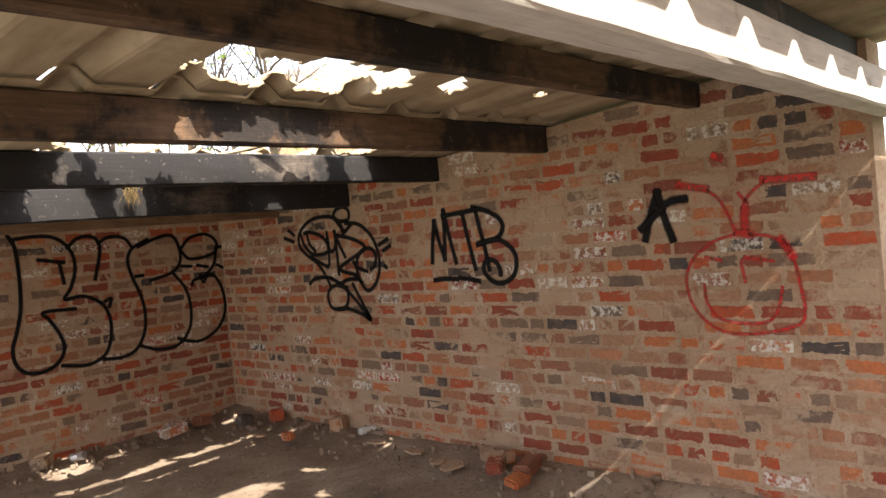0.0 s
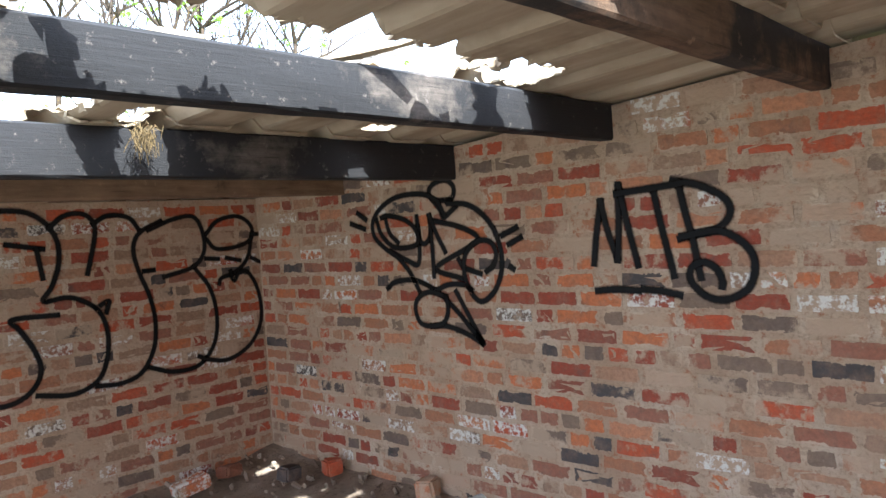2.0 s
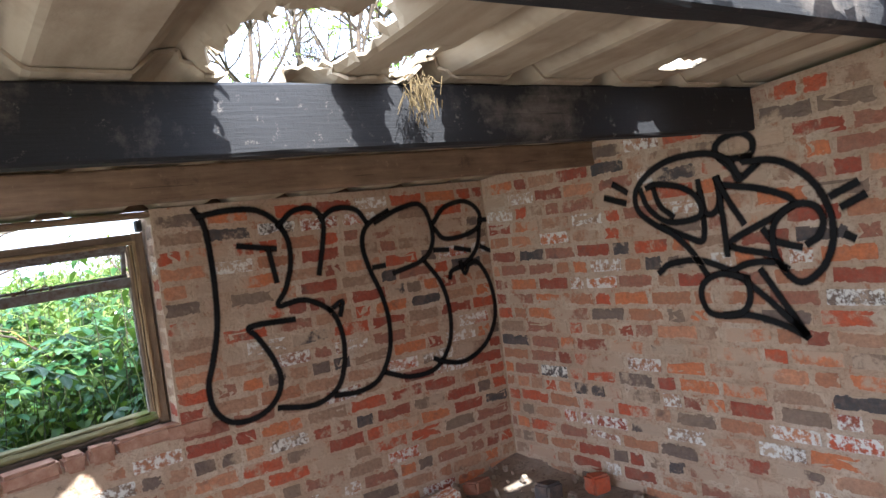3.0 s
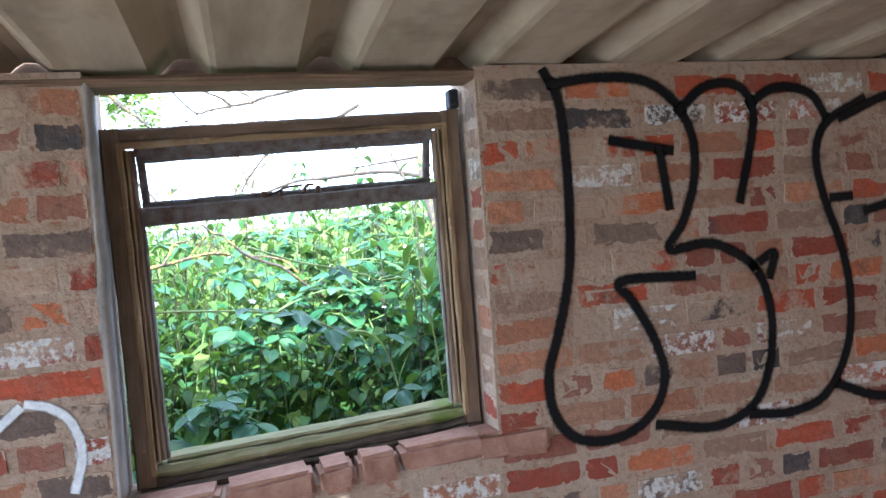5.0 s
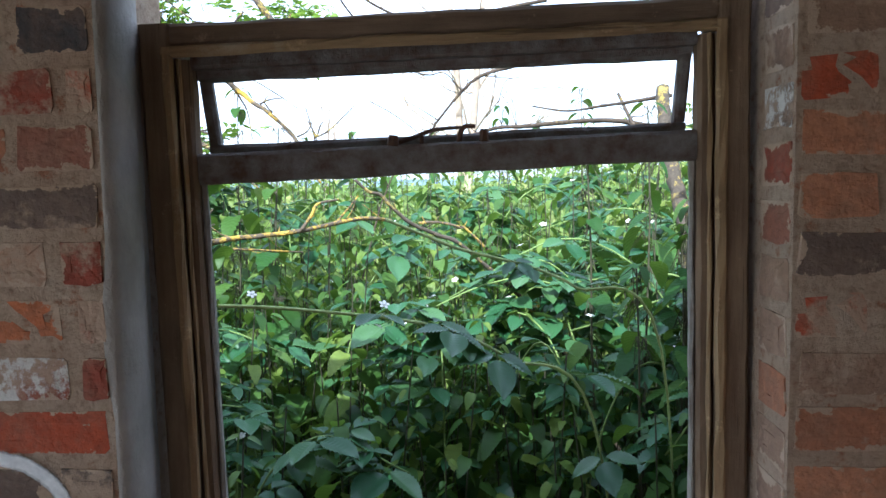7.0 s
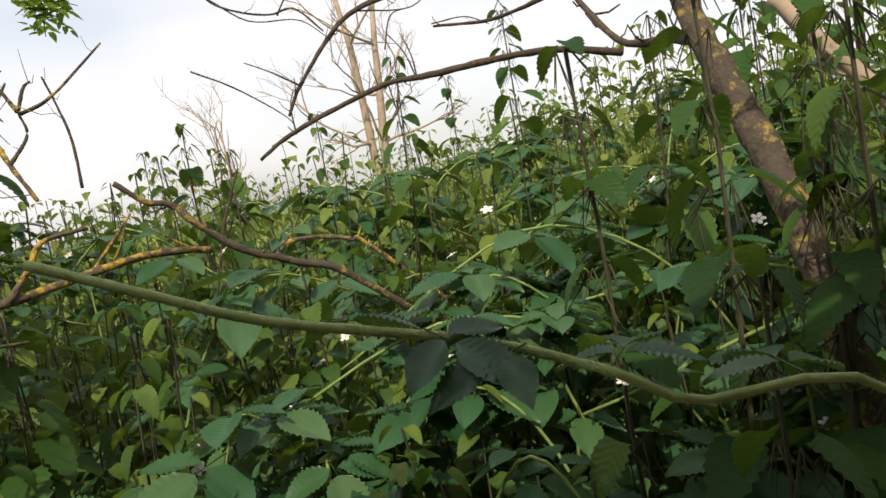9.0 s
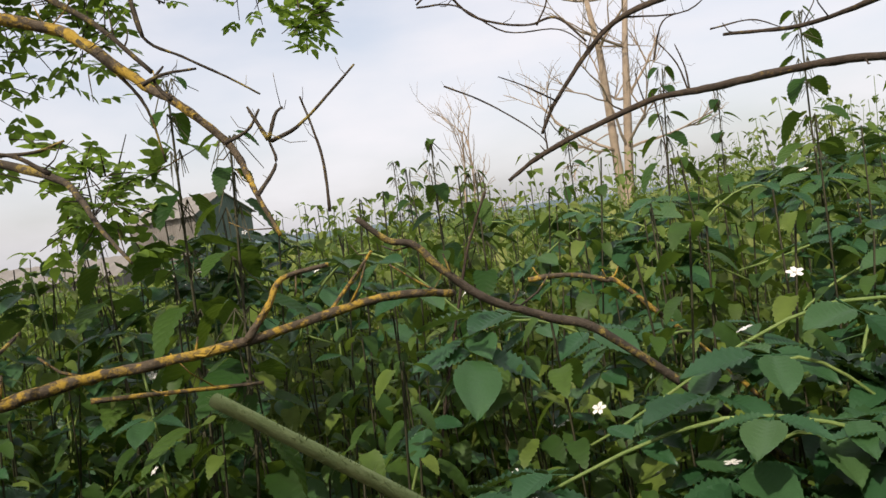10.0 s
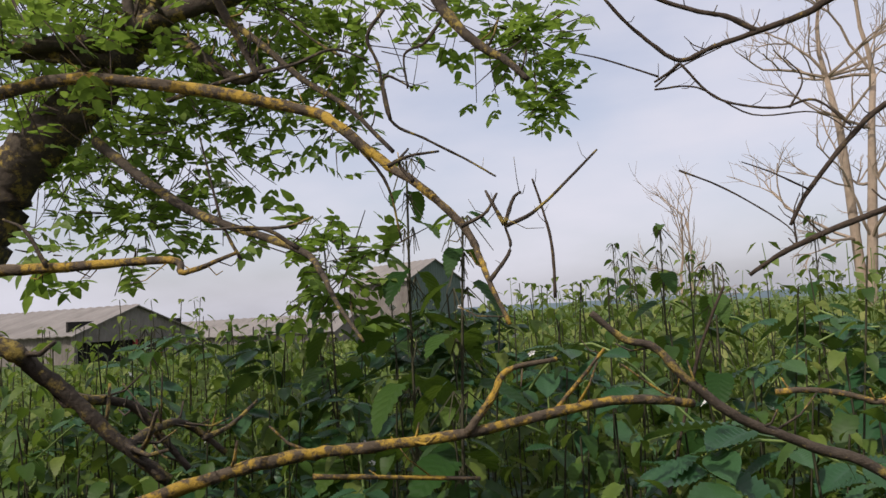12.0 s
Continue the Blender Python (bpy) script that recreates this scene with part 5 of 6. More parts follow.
def brick_house():
    t = thing("brick_house", "red brick house beyond the shed", "house", (17, 16, 0), rz=-40)
    bm = bmesh.new()
    box(bm, (-4, 0, -0.5), (4, 7, 6.5))
    part("wall", bm, BRICK, t)
    bm = bmesh.new()
    vs = [bm.verts.new(p) for p in ((-4.3, -0.3, 6.4), (4.3, -0.3, 6.4), (4.3, 7.3, 6.4), (-4.3, 7.3, 6.4), (-4.3, 3.5, 9), (4.3, 3.5, 9))]
    for f in ((0, 1, 5, 4), (2, 3, 4, 5), (0, 4, 3), (1, 2, 5)):
        bm.faces.new([vs[i] for i in f])
    part("roof", bm, BARNROOF, t)


brick_house()


def tall_nettles():
    """Single tall nettles that stand above the bed, with hanging tassels."""
    rng = random.Random(77)
    spots = [(-3.02, 1.35, 1.62), (-2.92, 1.25, 1.50), (-3.4, 1.7, 1.55), (-2.75, 2.2, 1.55), (-2.95, 2.65, 1.52), (-2.2, 2.3, 1.66), (-1.75, 2.2, 1.72), (-1.35, 1.7, 1.75), (-1.1, 2.0, 1.85),
             (-3.7, 2.1, 1.45), (-2.45, 3.0, 1.6), (-1.55, 0.95, 1.55), (-1.40, 1.15, 1.66), (-1.25, 0.8, 1.6), (-3.9, 1.5, 1.35), (-3.2, 3.2, 1.6), (-1.9, 3.2, 1.7), (-0.7, 2.4, 1.9), (-1.72, 1.45, 1.5), (-2.55, 1.75, 1.42), (-1.84, 0.78, 1.50), (-1.70, 0.72, 1.42), (-1.92, 0.92, 1.38), (-1.6, 0.85, 1.58), (-1.78, 0.70, 1.22), (-1.62, 0.66, 1.26), (-1.70, 0.60, 1.16), (-1.86, 0.66, 1.14), (-1.74, 0.78, 1.26)]
    leaf_me = bpy.data.meshes.new("leaf")
    leaf_me.from_pydata([tuple(p) for p in LEAF_FINE[0]], [], [tuple(int(i) for i in t) for t in LEAF_FINE[1]])
    leaf_me.materials.append(NETTLE_VEINED)
    leaf_me.polygons.foreach_set("use_smooth", [True] * len(leaf_me.polygons))
    for x, y, h in spots:
        t = thing("nettle", "tall stinging nettle with drooping toothed leaves", "nettle", (x, y, 0), "tall nettles")
        lean = Vector((rng.uniform(-0.1, 0.1), rng.uniform(-0.1, 0.1), h))
        bm = bmesh.new()
        tube(bm, [lean * (i / 6) + Vector((rng.uniform(-1, 1), rng.uniform(-1, 1), 0)) * 0.006 for i in range(7)], 0.005, 0.002, 5)
        part("stem", bm, DARKSTEM, t)
        az, s = rng.uniform(0, 6), h
        tas = Heap()
        while s > h * 0.45:
            k = s / h
            size = (0.042 + (0.085 if y > 1 else 0.045) * min(1, (1 - k) * 4)) * rng.uniform(0.8, 1.2)
            for side in (0, math.pi):
                a = az + side + rng.uniform(-0.3, 0.3)
                p = lean * k
                ob = new("leaf", leaf_me)
                ob.parent = t
                ob.matrix_basis = leaf_pose(p + Vector((math.cos(a), math.sin(a), 0.3)) * size * 0.3, a, rng.uniform(0.1, 0.8), size, rng.uniform(-0.3, 0.3))
                for _ in range(5):
                    q = np.array(p + Vector((math.cos(a), math.sin(a), 0)) * 0.012)
                    e = q + np.array((rng.gauss(0, 0.018), rng.gauss(0, 0.018), -rng.uniform(0.02, 0.065)))
                    tas.quad_stem(q, e, 0.0012)
            az += 1.57
            s -= rng.uniform(0.045, 0.075) + 0.05 * min(1, (1 - k) * 4)
        tagged(part_mesh("tassels", tas.mesh("tassels"), DARKSTEM, t), kind="stuff")


tall_nettles()


def strokes_throw():
    s = []
    s.append([(-1.646, 1.65), (-1.613, 1.581), (-1.6, 1.391), (-1.611, 1.149), (-1.653, 0.98), (-1.689, 0.866), (-1.675, 0.756), (-1.604, 0.686), (-1.485, 0.681), (-1.391, 0.736), (-1.351, 0.827), (-1.377, 0.932), (-1.436, 1.04), (-1.466, 1.095), (-1.253, 1.092)])
    s.append([(-1.629, 1.623), (-1.498, 1.637), (-1.364, 1.627), (-1.272, 1.565), (-1.224, 1.469), (-1.226, 1.354), (-1.267, 1.243), (-1.314, 1.169), (-1.18, 1.175), (-1.05, 1.098), (-1.003, 0.971), (-1.016, 0.823), (-1.074, 0.714), (-1.201, 0.667), (-1.373, 0.695)])
    s.append([(-1.462, 1.469), (-1.299, 1.438)])
    s.append([(-1.327, 1.435), (-1.308, 1.291)])
    s.append([(-1.26, 1.544), (-1.181, 1.605), (-1.09, 1.612), (-1.036, 1.567), (-1.032, 1.484), (-1.083, 1.295)])
    s.append([(-1.034, 1.558), (-0.951, 1.598), (-0.839, 1.583), (-0.783, 1.512)])
    s.append([(-1.05, 1.104), (-0.983, 1.134), (-0.999, 1.076)])
    s.append([(-0.655, 1.557), (-0.782, 1.496), (-0.825, 1.407), (-0.804, 1.281), (-0.752, 1.135), (-0.729, 0.991), (-0.749, 0.837), (-0.831, 0.711), (-0.951, 0.674), (-1.077, 0.685)])
    s.append([(-0.729, 1.508), (-0.584, 1.562), (-0.454, 1.577), (-0.399, 1.502), (-0.39, 1.37), (-0.468, 1.279), (-0.654, 1.234)])
    s.append([(-0.771, 1.278), (-0.719, 1.279)])
    s.append([(-0.468, 1.279), (-0.37, 1.136), (-0.338, 0.966), (-0.368, 0.804), (-0.476, 0.691), (-0.643, 0.681), (-0.784, 0.733)])
    s.append([(-0.372, 1.467), (-0.286, 1.545), (-0.144, 1.567), (-0.055, 1.507), (-0.056, 1.428), (-0.144, 1.383), (-0.305, 1.373), (-0.368, 1.434)])
    s.append([(-0.053, 1.452), (0.052, 1.438), (0.072, 1.348), (0.011, 1.273), (-0.062, 1.3)])
    s.append([(-0.38, 1.319), (-0.304, 1.312)])
    s.append([(-0.241, 1.313), (-0.154, 1.292)])
    s.append([(-0.054, 1.445), (-0.09, 1.31), (-0.182, 1.223), (-0.286, 1.193), (-0.305, 1.162)])
    s.append([(-0.222, 1.227), (-0.201, 1.167), (-0.163, 1.214), (-0.101, 1.214), (-0.041, 1.114), (-0.019, 0.972), (-0.045, 0.854), (-0.133, 0.747), (-0.282, 0.688), (-0.417, 0.713), (-0.471, 0.739)])
    return s


def strokes_tag():
    s = []
    s.append([(-1.666, 1.545), (-1.556, 1.552), (-1.525, 1.598), (-1.564, 1.635), (-1.641, 1.644), (-1.689, 1.61), (-1.684, 1.562), (-1.64, 1.541)])
    s.append([(-1.547, 1.553), (-1.594, 1.501), (-1.616, 1.463), (-1.696, 1.51)])
    s.append([(-1.618, 1.478), (-1.569, 1.551), (-1.462, 1.59), (-1.301, 1.588), (-1.177, 1.544), (-1.1, 1.473), (-1.101, 1.39), (-1.179, 1.322), (-1.27, 1.271), (-1.356, 1.189), (-1.415, 1.094)])
    s.append([(-1.652, 1.528), (-1.774, 1.514), (-1.868, 1.456), (-1.931, 1.375), (-1.96, 1.273), (-1.953, 1.186), (-1.908, 1.099), (-1.833, 1.048), (-1.776, 1.074), (-1.731, 1.157), (-1.73, 1.247), (-1.768, 1.306), (-1.839, 1.34), (-1.904, 1.326), (-1.93, 1.273), (-1.906, 1.216), (-1.869, 1.193)])
    s.append([(-1.13, 1.471), (-1.161, 1.394), (-1.252, 1.326), (-1.392, 1.326), (-1.432, 1.362), (-1.402, 1.427), (-1.323, 1.472), (-1.21, 1.494), (-1.171, 1.486)])
    s.append([(-1.195, 1.485), (-1.221, 1.402), (-1.278, 1.351)])
    s.append([(-1.225, 1.304), (-1.339, 1.254), (-1.419, 1.233), (-1.435, 1.347), (-1.429, 1.473)])
    s.append([(-1.433, 1.425), (-1.448, 1.346), (-1.493, 1.345), (-1.525, 1.406), (-1.518, 1.474)])
    s.append([(-1.518, 1.474), (-1.525, 1.313), (-1.525, 1.173)])
    s.append([(-1.518, 1.474), (-1.565, 1.373), (-1.61, 1.295)])
    s.append([(-1.546, 1.448), (-1.704, 1.413), (-1.821, 1.358), (-1.769, 1.312), (-1.542, 1.21), (-1.714, 1.157)])
    s.append([(-1.698, 1.248), (-1.727, 1.212), (-1.825, 1.181)])
    s.append([(-1.182, 1.108), (-1.243, 1.141), (-1.375, 1.151), (-1.485, 1.12), (-1.568, 1.074), (-1.686, 0.976), (-1.809, 0.852)])
    s.append([(-1.527, 1.095), (-1.616, 1.127), (-1.72, 1.127), (-1.766, 1.104)])
    s.append([(-1.589, 1.071), (-1.482, 1.089), (-1.403, 1.056), (-1.379, 0.998), (-1.409, 0.929), (-1.488, 0.916), (-1.568, 0.935), (-1.603, 0.989), (-1.601, 1.065)])
    s.append([(-1.488, 0.916), (-1.597, 0.918), (-1.719, 0.886), (-1.808, 0.846)])
    s.append([(-1.667, 1.091), (-1.71, 1.022), (-1.764, 0.933), (-1.809, 0.861)])
    s.append([(-1.78, 0.889), (-1.816, 0.846)])
    s.append([(-0.923, 1.464), (-1.024, 1.433)])
    s.append([(-0.982, 1.519), (-1.04, 1.483)])
    s.append([(-1.975, 1.359), (-2.052, 1.39)])
    s.append([(-2.009, 1.317), (-2.073, 1.344)])
    s.append([(-2.011, 1.209), (-2.022, 1.203)])
    return s


def strokes_mtb():
    s = []
    s.append([(-2.449, 1.223), (-2.467, 1.341), (-2.495, 1.475)])
    s.append([(-2.495, 1.475), (-2.518, 1.365), (-2.558, 1.24)])
    s.append([(-2.56, 1.235), (-2.572, 1.363), (-2.579, 1.536)])
    s.append([(-2.584, 1.528), (-2.61, 1.387), (-2.65, 1.213)])
    s.append([(-2.573, 1.504), (-2.705, 1.512), (-2.839, 1.522)])
    s.append([(-2.733, 1.5), (-2.757, 1.368), (-2.799, 1.17)])
    s.append([(-2.818, 1.535), (-2.909, 1.511), (-2.996, 1.467), (-3.031, 1.418), (-3.015, 1.368), (-2.963, 1.335), (-2.884, 1.321), (-2.836, 1.311)])
    s.append([(-2.838, 1.517), (-2.858, 1.411), (-2.883, 1.302), (-2.906, 1.162)])
    s.append([(-2.844, 1.318), (-2.976, 1.334), (-3.06, 1.296), (-3.105, 1.238), (-3.106, 1.169), (-3.074, 1.111), (-2.997, 1.075), (-2.922, 1.09), (-2.868, 1.145), (-2.871, 1.194), (-2.917, 1.217), (-2.967, 1.193), (-2.989, 1.146), (-2.988, 1.129)])
    s.append([(-2.462, 1.105), (-2.546, 1.111), (-2.643, 1.107)])
    s.append([(-2.672, 1.112), (-2.748, 1.105), (-2.816, 1.091)])
    return s


def strokes_A():
    s = []
    s.append([(-3.924, 1.282), (-3.955, 1.385), (-4.005, 1.501)])
    s.append([(-4.005, 1.501), (-4.032, 1.378), (-4.064, 1.273)])
    s.append([(-3.908, 1.334), (-3.996, 1.401), (-4.059, 1.451), (-4.138, 1.46)])
    return s


def strokes_redbold():
    s = []
    s.append([(-4.124, 1.527), (-4.247, 1.498)])
    s.append([(-4.308, 1.644), (-4.323, 1.637)])
    s.append([(-4.519, 1.509), (-4.627, 1.504), (-4.719, 1.501)])
    s.append([(-4.383, 1.28), (-4.438, 1.268)])
    s.append([(-4.421, 1.308), (-4.427, 1.38)])
    s.append([(-4.571, 1.235), (-4.613, 1.165)])
    return s


def strokes_red():
    s = []
    s.append([(-4.246, 1.492), (-4.302, 1.449), (-4.343, 1.372), (-4.375, 1.28)])
    s.append([(-4.408, 1.278), (-4.408, 1.374), (-4.447, 1.448), (-4.519, 1.504)])
    s.append([(-4.402, 1.46), (-4.437, 1.411)])
    s.append([(-4.361, 1.273), (-4.266, 1.245), (-4.17, 1.177), (-4.122, 1.083), (-4.132, 0.973), (-4.189, 0.877), (-4.284, 0.819), (-4.401, 0.809), (-4.539, 0.83), (-4.63, 0.865), (-4.649, 0.932), (-4.638, 1.032), (-4.622, 1.132), (-4.592, 1.208), (-4.524, 1.255), (-4.438, 1.268)])
    s.append([(-4.225, 1.172), (-4.294, 1.155)])
    s.append([(-4.4, 1.054), (-4.393, 1.154), (-4.466, 1.153), (-4.527, 1.143)])
    s.append([(-4.208, 1.04), (-4.212, 0.958), (-4.263, 0.886), (-4.354, 0.86), (-4.481, 0.867), (-4.534, 0.919), (-4.561, 1.021)])
    return s


def strokes_white():
    return [[(-2.905, 0.954), (-2.868, 0.943), (-2.831, 0.913), (-2.811, 0.863), (-2.812, 0.813), (-2.828, 0.756)]]


# ---- graffiti ----
def ribbon(bm, pts, width, wall, layer, lift):
    """A stroke of paint on a wall, pts being metres along it and up."""
    path = smooth_path([Vector((a, b2, 0)) for a, b2 in pts], 6)
    n = len(path)
    prev = None
    for i, p in enumerate(path):
        d = path[min(i + 1, n - 1)] - path[max(i - 1, 0)]
        if d.length < 1e-6:
            continue
        d.normalize()
        side = Vector((-d.y, d.x, 0))
        row = []
        for s in (-1, 0, 1):
            q = p + side * width * 0.5 * s
            if i == 0:
                q -= d * width * 0.4
            if i == n - 1:
                q += d * width * 0.4
            co = (q.x, -lift, q.y) if wall == "north" else (-lift, q.x, q.y)
            v = bm.verts.new(co)
            v[layer] = float(s)
            row.append(v)
        if prev:
            for j in range(2):
                bm.faces.new((prev[j], row[j], row[j + 1], prev[j + 1]))
        prev = row


def graffiti(name, strokes, width, wall, material, label):
    t = thing(name, label, "graffiti", kind="structure")
    for k, pts in enumerate(strokes):
        bm = bmesh.new()
        layer = bm.verts.layers.float.new("across")
        ribbon(bm, pts, width, wall, layer, 0.0046 + 0.0004 * (k % 5))
        part("stroke", bm, material, t)


graffiti("graffiti_throw_up", strokes_throw(), 0.039, "north", BLACKSPRAY, "black outlined bubble letters sprayed on the brick wall")
graffiti("graffiti_tag", strokes_tag(), 0.041, "east", BLACKSPRAY, "black looping tag sprayed on the brick wall")
graffiti("graffiti_letters", strokes_mtb(), 0.044, "east", BLACKSPRAY, "black letters MTB sprayed on the brick wall")
graffiti("graffiti_letter", strokes_A(), 0.056, "east", BLACKSPRAY, "black letter A sprayed on the brick wall")
graffiti("graffiti_face", strokes_red(), 0.024, "east", REDSPRAY, "red round face scrawled in spray paint")
graffiti("graffiti_smears", strokes_redbold(), 0.055, "east", REDSPRAY, "broad red spray smears over the face")
graffiti("graffiti_curl", strokes_white() + [[(-3.12, 1.03), (-3.0, 1.025)], [(-3.12, 0.94), (-3.06, 0.885), (-3.0, 0.89), (-2.93, 0.945)]], 0.028, "north", WHITESPRAY, "white curl of paint beside the window")


# ---- debris ----
def worn_brick(rng, size):
    bm = bmesh.new()
    bmesh.ops.create_cube(bm, size=1)
    bmesh.ops.scale(bm, vec=size, verts=bm.verts)
    bmesh.ops.bevel(bm, geom=bm.edges[:], offset=0.012, segments=2, affect="EDGES")
    for v in bm.verts:
        v.co += Vector([rng.uniform(-0.004, 0.004) for _ in range(3)])
    return bm


def debris():
    rng = random.Random(9)
    spots = [(-0.08, -1.45, 0.11, 0.105, 0.10), (-0.10, -0.72, 0.10, 0.10, 0.09), (-0.42, -1.30, 0.10, 0.06, 0.06), (-0.30, -0.58, 0.12, 0.09, 0.08), (-0.72, -0.25, 0.20, 0.1, 0.075),
             (-0.45, -0.2, 0.14, 0.1, 0.065), (-0.24, -3.02, 0.10, 0.19, 0.075), (-0.22, -3.22, 0.21, 0.1, 0.075), (-0.14, -3.0, 0.1, 0.12, 0.07), (-0.40, -3.28, 0.12, 0.1, 0.05), (-1.62, -0.12, 0.16, 0.11, 0.08), (-0.12, -2.86, 0.1, 0.09, 0.06)]
    for x, y, a, b2, c in spots:
        z = c / 2 + 0.045
        ob = part("loose_brick", worn_brick(rng, (a, b2, c)), BRICK)
        ob.matrix_basis = pose(x, y, z, rng.uniform(-9, 9), rng.uniform(-9, 9), rng.uniform(0, 180))
        tagged(ob, "broken loose brick lying on the dirt floor", "brick", "loose bricks on the floor")
    chips = Heap()
    cube = bmesh.new()
    bmesh.ops.create_cube(cube, size=1)
    cv = np.array([tuple(v.co) for v in cube.verts])
    cf = []
    for f in cube.faces:
        i = [v.index for v in f.verts]
        cf += [(i[0], i[1], i[2]), (i[0], i[2], i[3])]
    cube.free()
    for k in range(420):
        if k % 3 == 0:
            x, y = -0.03 - abs(rng.gauss(0, 0.22)), rng.uniform(-4.6, -0.1)
        elif k % 3 == 1:
            x, y = rng.uniform(-3.2, -0.1), -0.05 - abs(rng.gauss(0, 0.22))
        else:
            x, y = rng.uniform(-3.2, -0.1), rng.uniform(-4.2, -0.1)
        s = rng.uniform(0.006, 0.02) * (1 if k % 3 == 2 else 1.7)
        m = pose(x, y, 0.012 + s * 0.3 + 0.05 * math.exp(-(x / 0.22) ** 2) + 0.045 * math.exp(-(y / 0.25) ** 2), rng.uniform(0, 90), rng.uniform(0, 90), rng.uniform(0, 90)) @ Matrix.Diagonal((s, s * rng.uniform(0.6, 2), s * 0.6, 1))
        chips.put((cv, np.array(cf)), m)
    tagged(part_mesh("rubble", chips.mesh("rubble"), DIRT), "scattered mortar chips and grit on the floor", "rubble", kind="stuff")
    for x, y, a, rz in ((-0.32, -2.75, 0.2, 20), (-0.22, -2.35, 0.17, 70), (-0.45, -1.0, 0.13, 120), (-0.18, -1.95, 0.18, 80), (-0.30, -2.62, 0.14, 5)):
        bm = bmesh.new()
        pts = [(a * 0.5 * math.cos(t) * rng.uniform(0.7, 1.1), a * 0.33 * math.sin(t) * rng.uniform(0.7, 1.1)) for t in [i * 0.785 for i in range(8)]]
        f = bm.faces.new([bm.verts.new((px, py, 0)) for px, py in pts])
        e = bmesh.ops.extrude_face_region(bm, geom=[f])
        bmesh.ops.translate(bm, vec=(0, 0, 0.012), verts=[v for v in e["geom"] if isinstance(v, bmesh.types.BMVert)])
        bmesh.ops.recalc_face_normals(bm, faces=bm.faces)
        ob = part("sheet_fragment", bm, MORTAR_M)
        ob.matrix_basis = pose(x, y, 0.045, rng.uniform(-6, 6), rng.uniform(-6, 6), rz)
        tagged(ob, "flat grey fragment of roof sheet on the floor", "fragment", "roof fragments on the floor")
    bottle = thing("plastic_bottle", "crushed clear plastic bottle lying against the wall", "bottle", (-0.12, -1.72, 0.075), rz=80, rx=90)
    prof = [(0.0, 0.0), (0.028, 0.0), (0.032, 0.01), (0.031, 0.05), (0.027, 0.07), (0.031, 0.09), (0.030, 0.13), (0.014, 0.165), (0.012, 0.185), (0.0, 0.185)]
    bm = bmesh.new()
    rings = []
    for r, z in prof:
        rings.append([bm.verts.new((max(r, 0.001) * math.cos(j * math.pi / 6), max(r, 0.001) * math.sin(j * math.pi / 6) * 0.8, z)) for j in range(12)])
    for p, q in zip(rings, rings[1:]):
        for j in range(12):
            bm.faces.new((p[j], p[(j + 1) % 12], q[(j + 1) % 12], q[j]))
    part("body", bm, mat("clear_plastic", plain((0.55, 0.58, 0.58), (0.75, 0.78, 0.78), 20), 0.15), bottle, smooth=True)
    bm = bmesh.new()
    tube(bm, [Vector((0, 0, 0.186)), Vector((0, 0, 0.202))], 0.014, 0.014, 12)
    part("cap", bm, mat("blue_cap", plain((0.05, 0.14, 0.3), (0.07, 0.18, 0.36), 20), 0.4), bottle)
    can = part("crushed_can", tin(), mat("tin", plain((0.4, 0.4, 0.41), (0.6, 0.6, 0.61), 30), 0.35, 0.8))
    can.matrix_basis = pose(-1.44, -0.17, 0.065, 80, 10, 30)
    tagged(can, "crushed silver drink can in the corner dirt", "can")
    nest = Heap()
    for _ in range(150):
        p = np.array((-1.60 + rng.gauss(0, 0.02), -1.79 + rng.gauss(0, 0.02), 1.805 - abs(rng.gauss(0, 0.035))))
        nest.quad_stem(p, p + np.array((rng.gauss(0, 0.012), rng.gauss(0, 0.01), rng.gauss(-0.03, 0.02))), 0.0016)
    tagged(part_mesh("dry_moss_tuft", nest.mesh("dry_moss_tuft"), mat("dry_straw", plain((0.09, 0.062, 0.03), (0.19, 0.135, 0.06), 30), 0.9)), "dry tuft of moss hanging from the torn roof", "moss", kind="stuff")


def shard(label, at, turn, pts, thick=0.008):
    bm = bmesh.new()
    f = bm.faces.new([bm.verts.new((a, b2, 0.015 * math.sin(a * 18))) for a, b2 in pts])
    e = bmesh.ops.extrude_face_region(bm, geom=[f])
    bmesh.ops.translate(bm, vec=(0, 0, thick), verts=[v for v in e["geom"] if isinstance(v, bmesh.types.BMVert)])
    bmesh.ops.recalc_face_normals(bm, faces=bm.faces)
    ob = part("sheet_shard", bm, SHEET)
    ob.matrix_basis = pose(*at, *turn)
    tagged(ob, label, "roof shard", "broken roof shards")


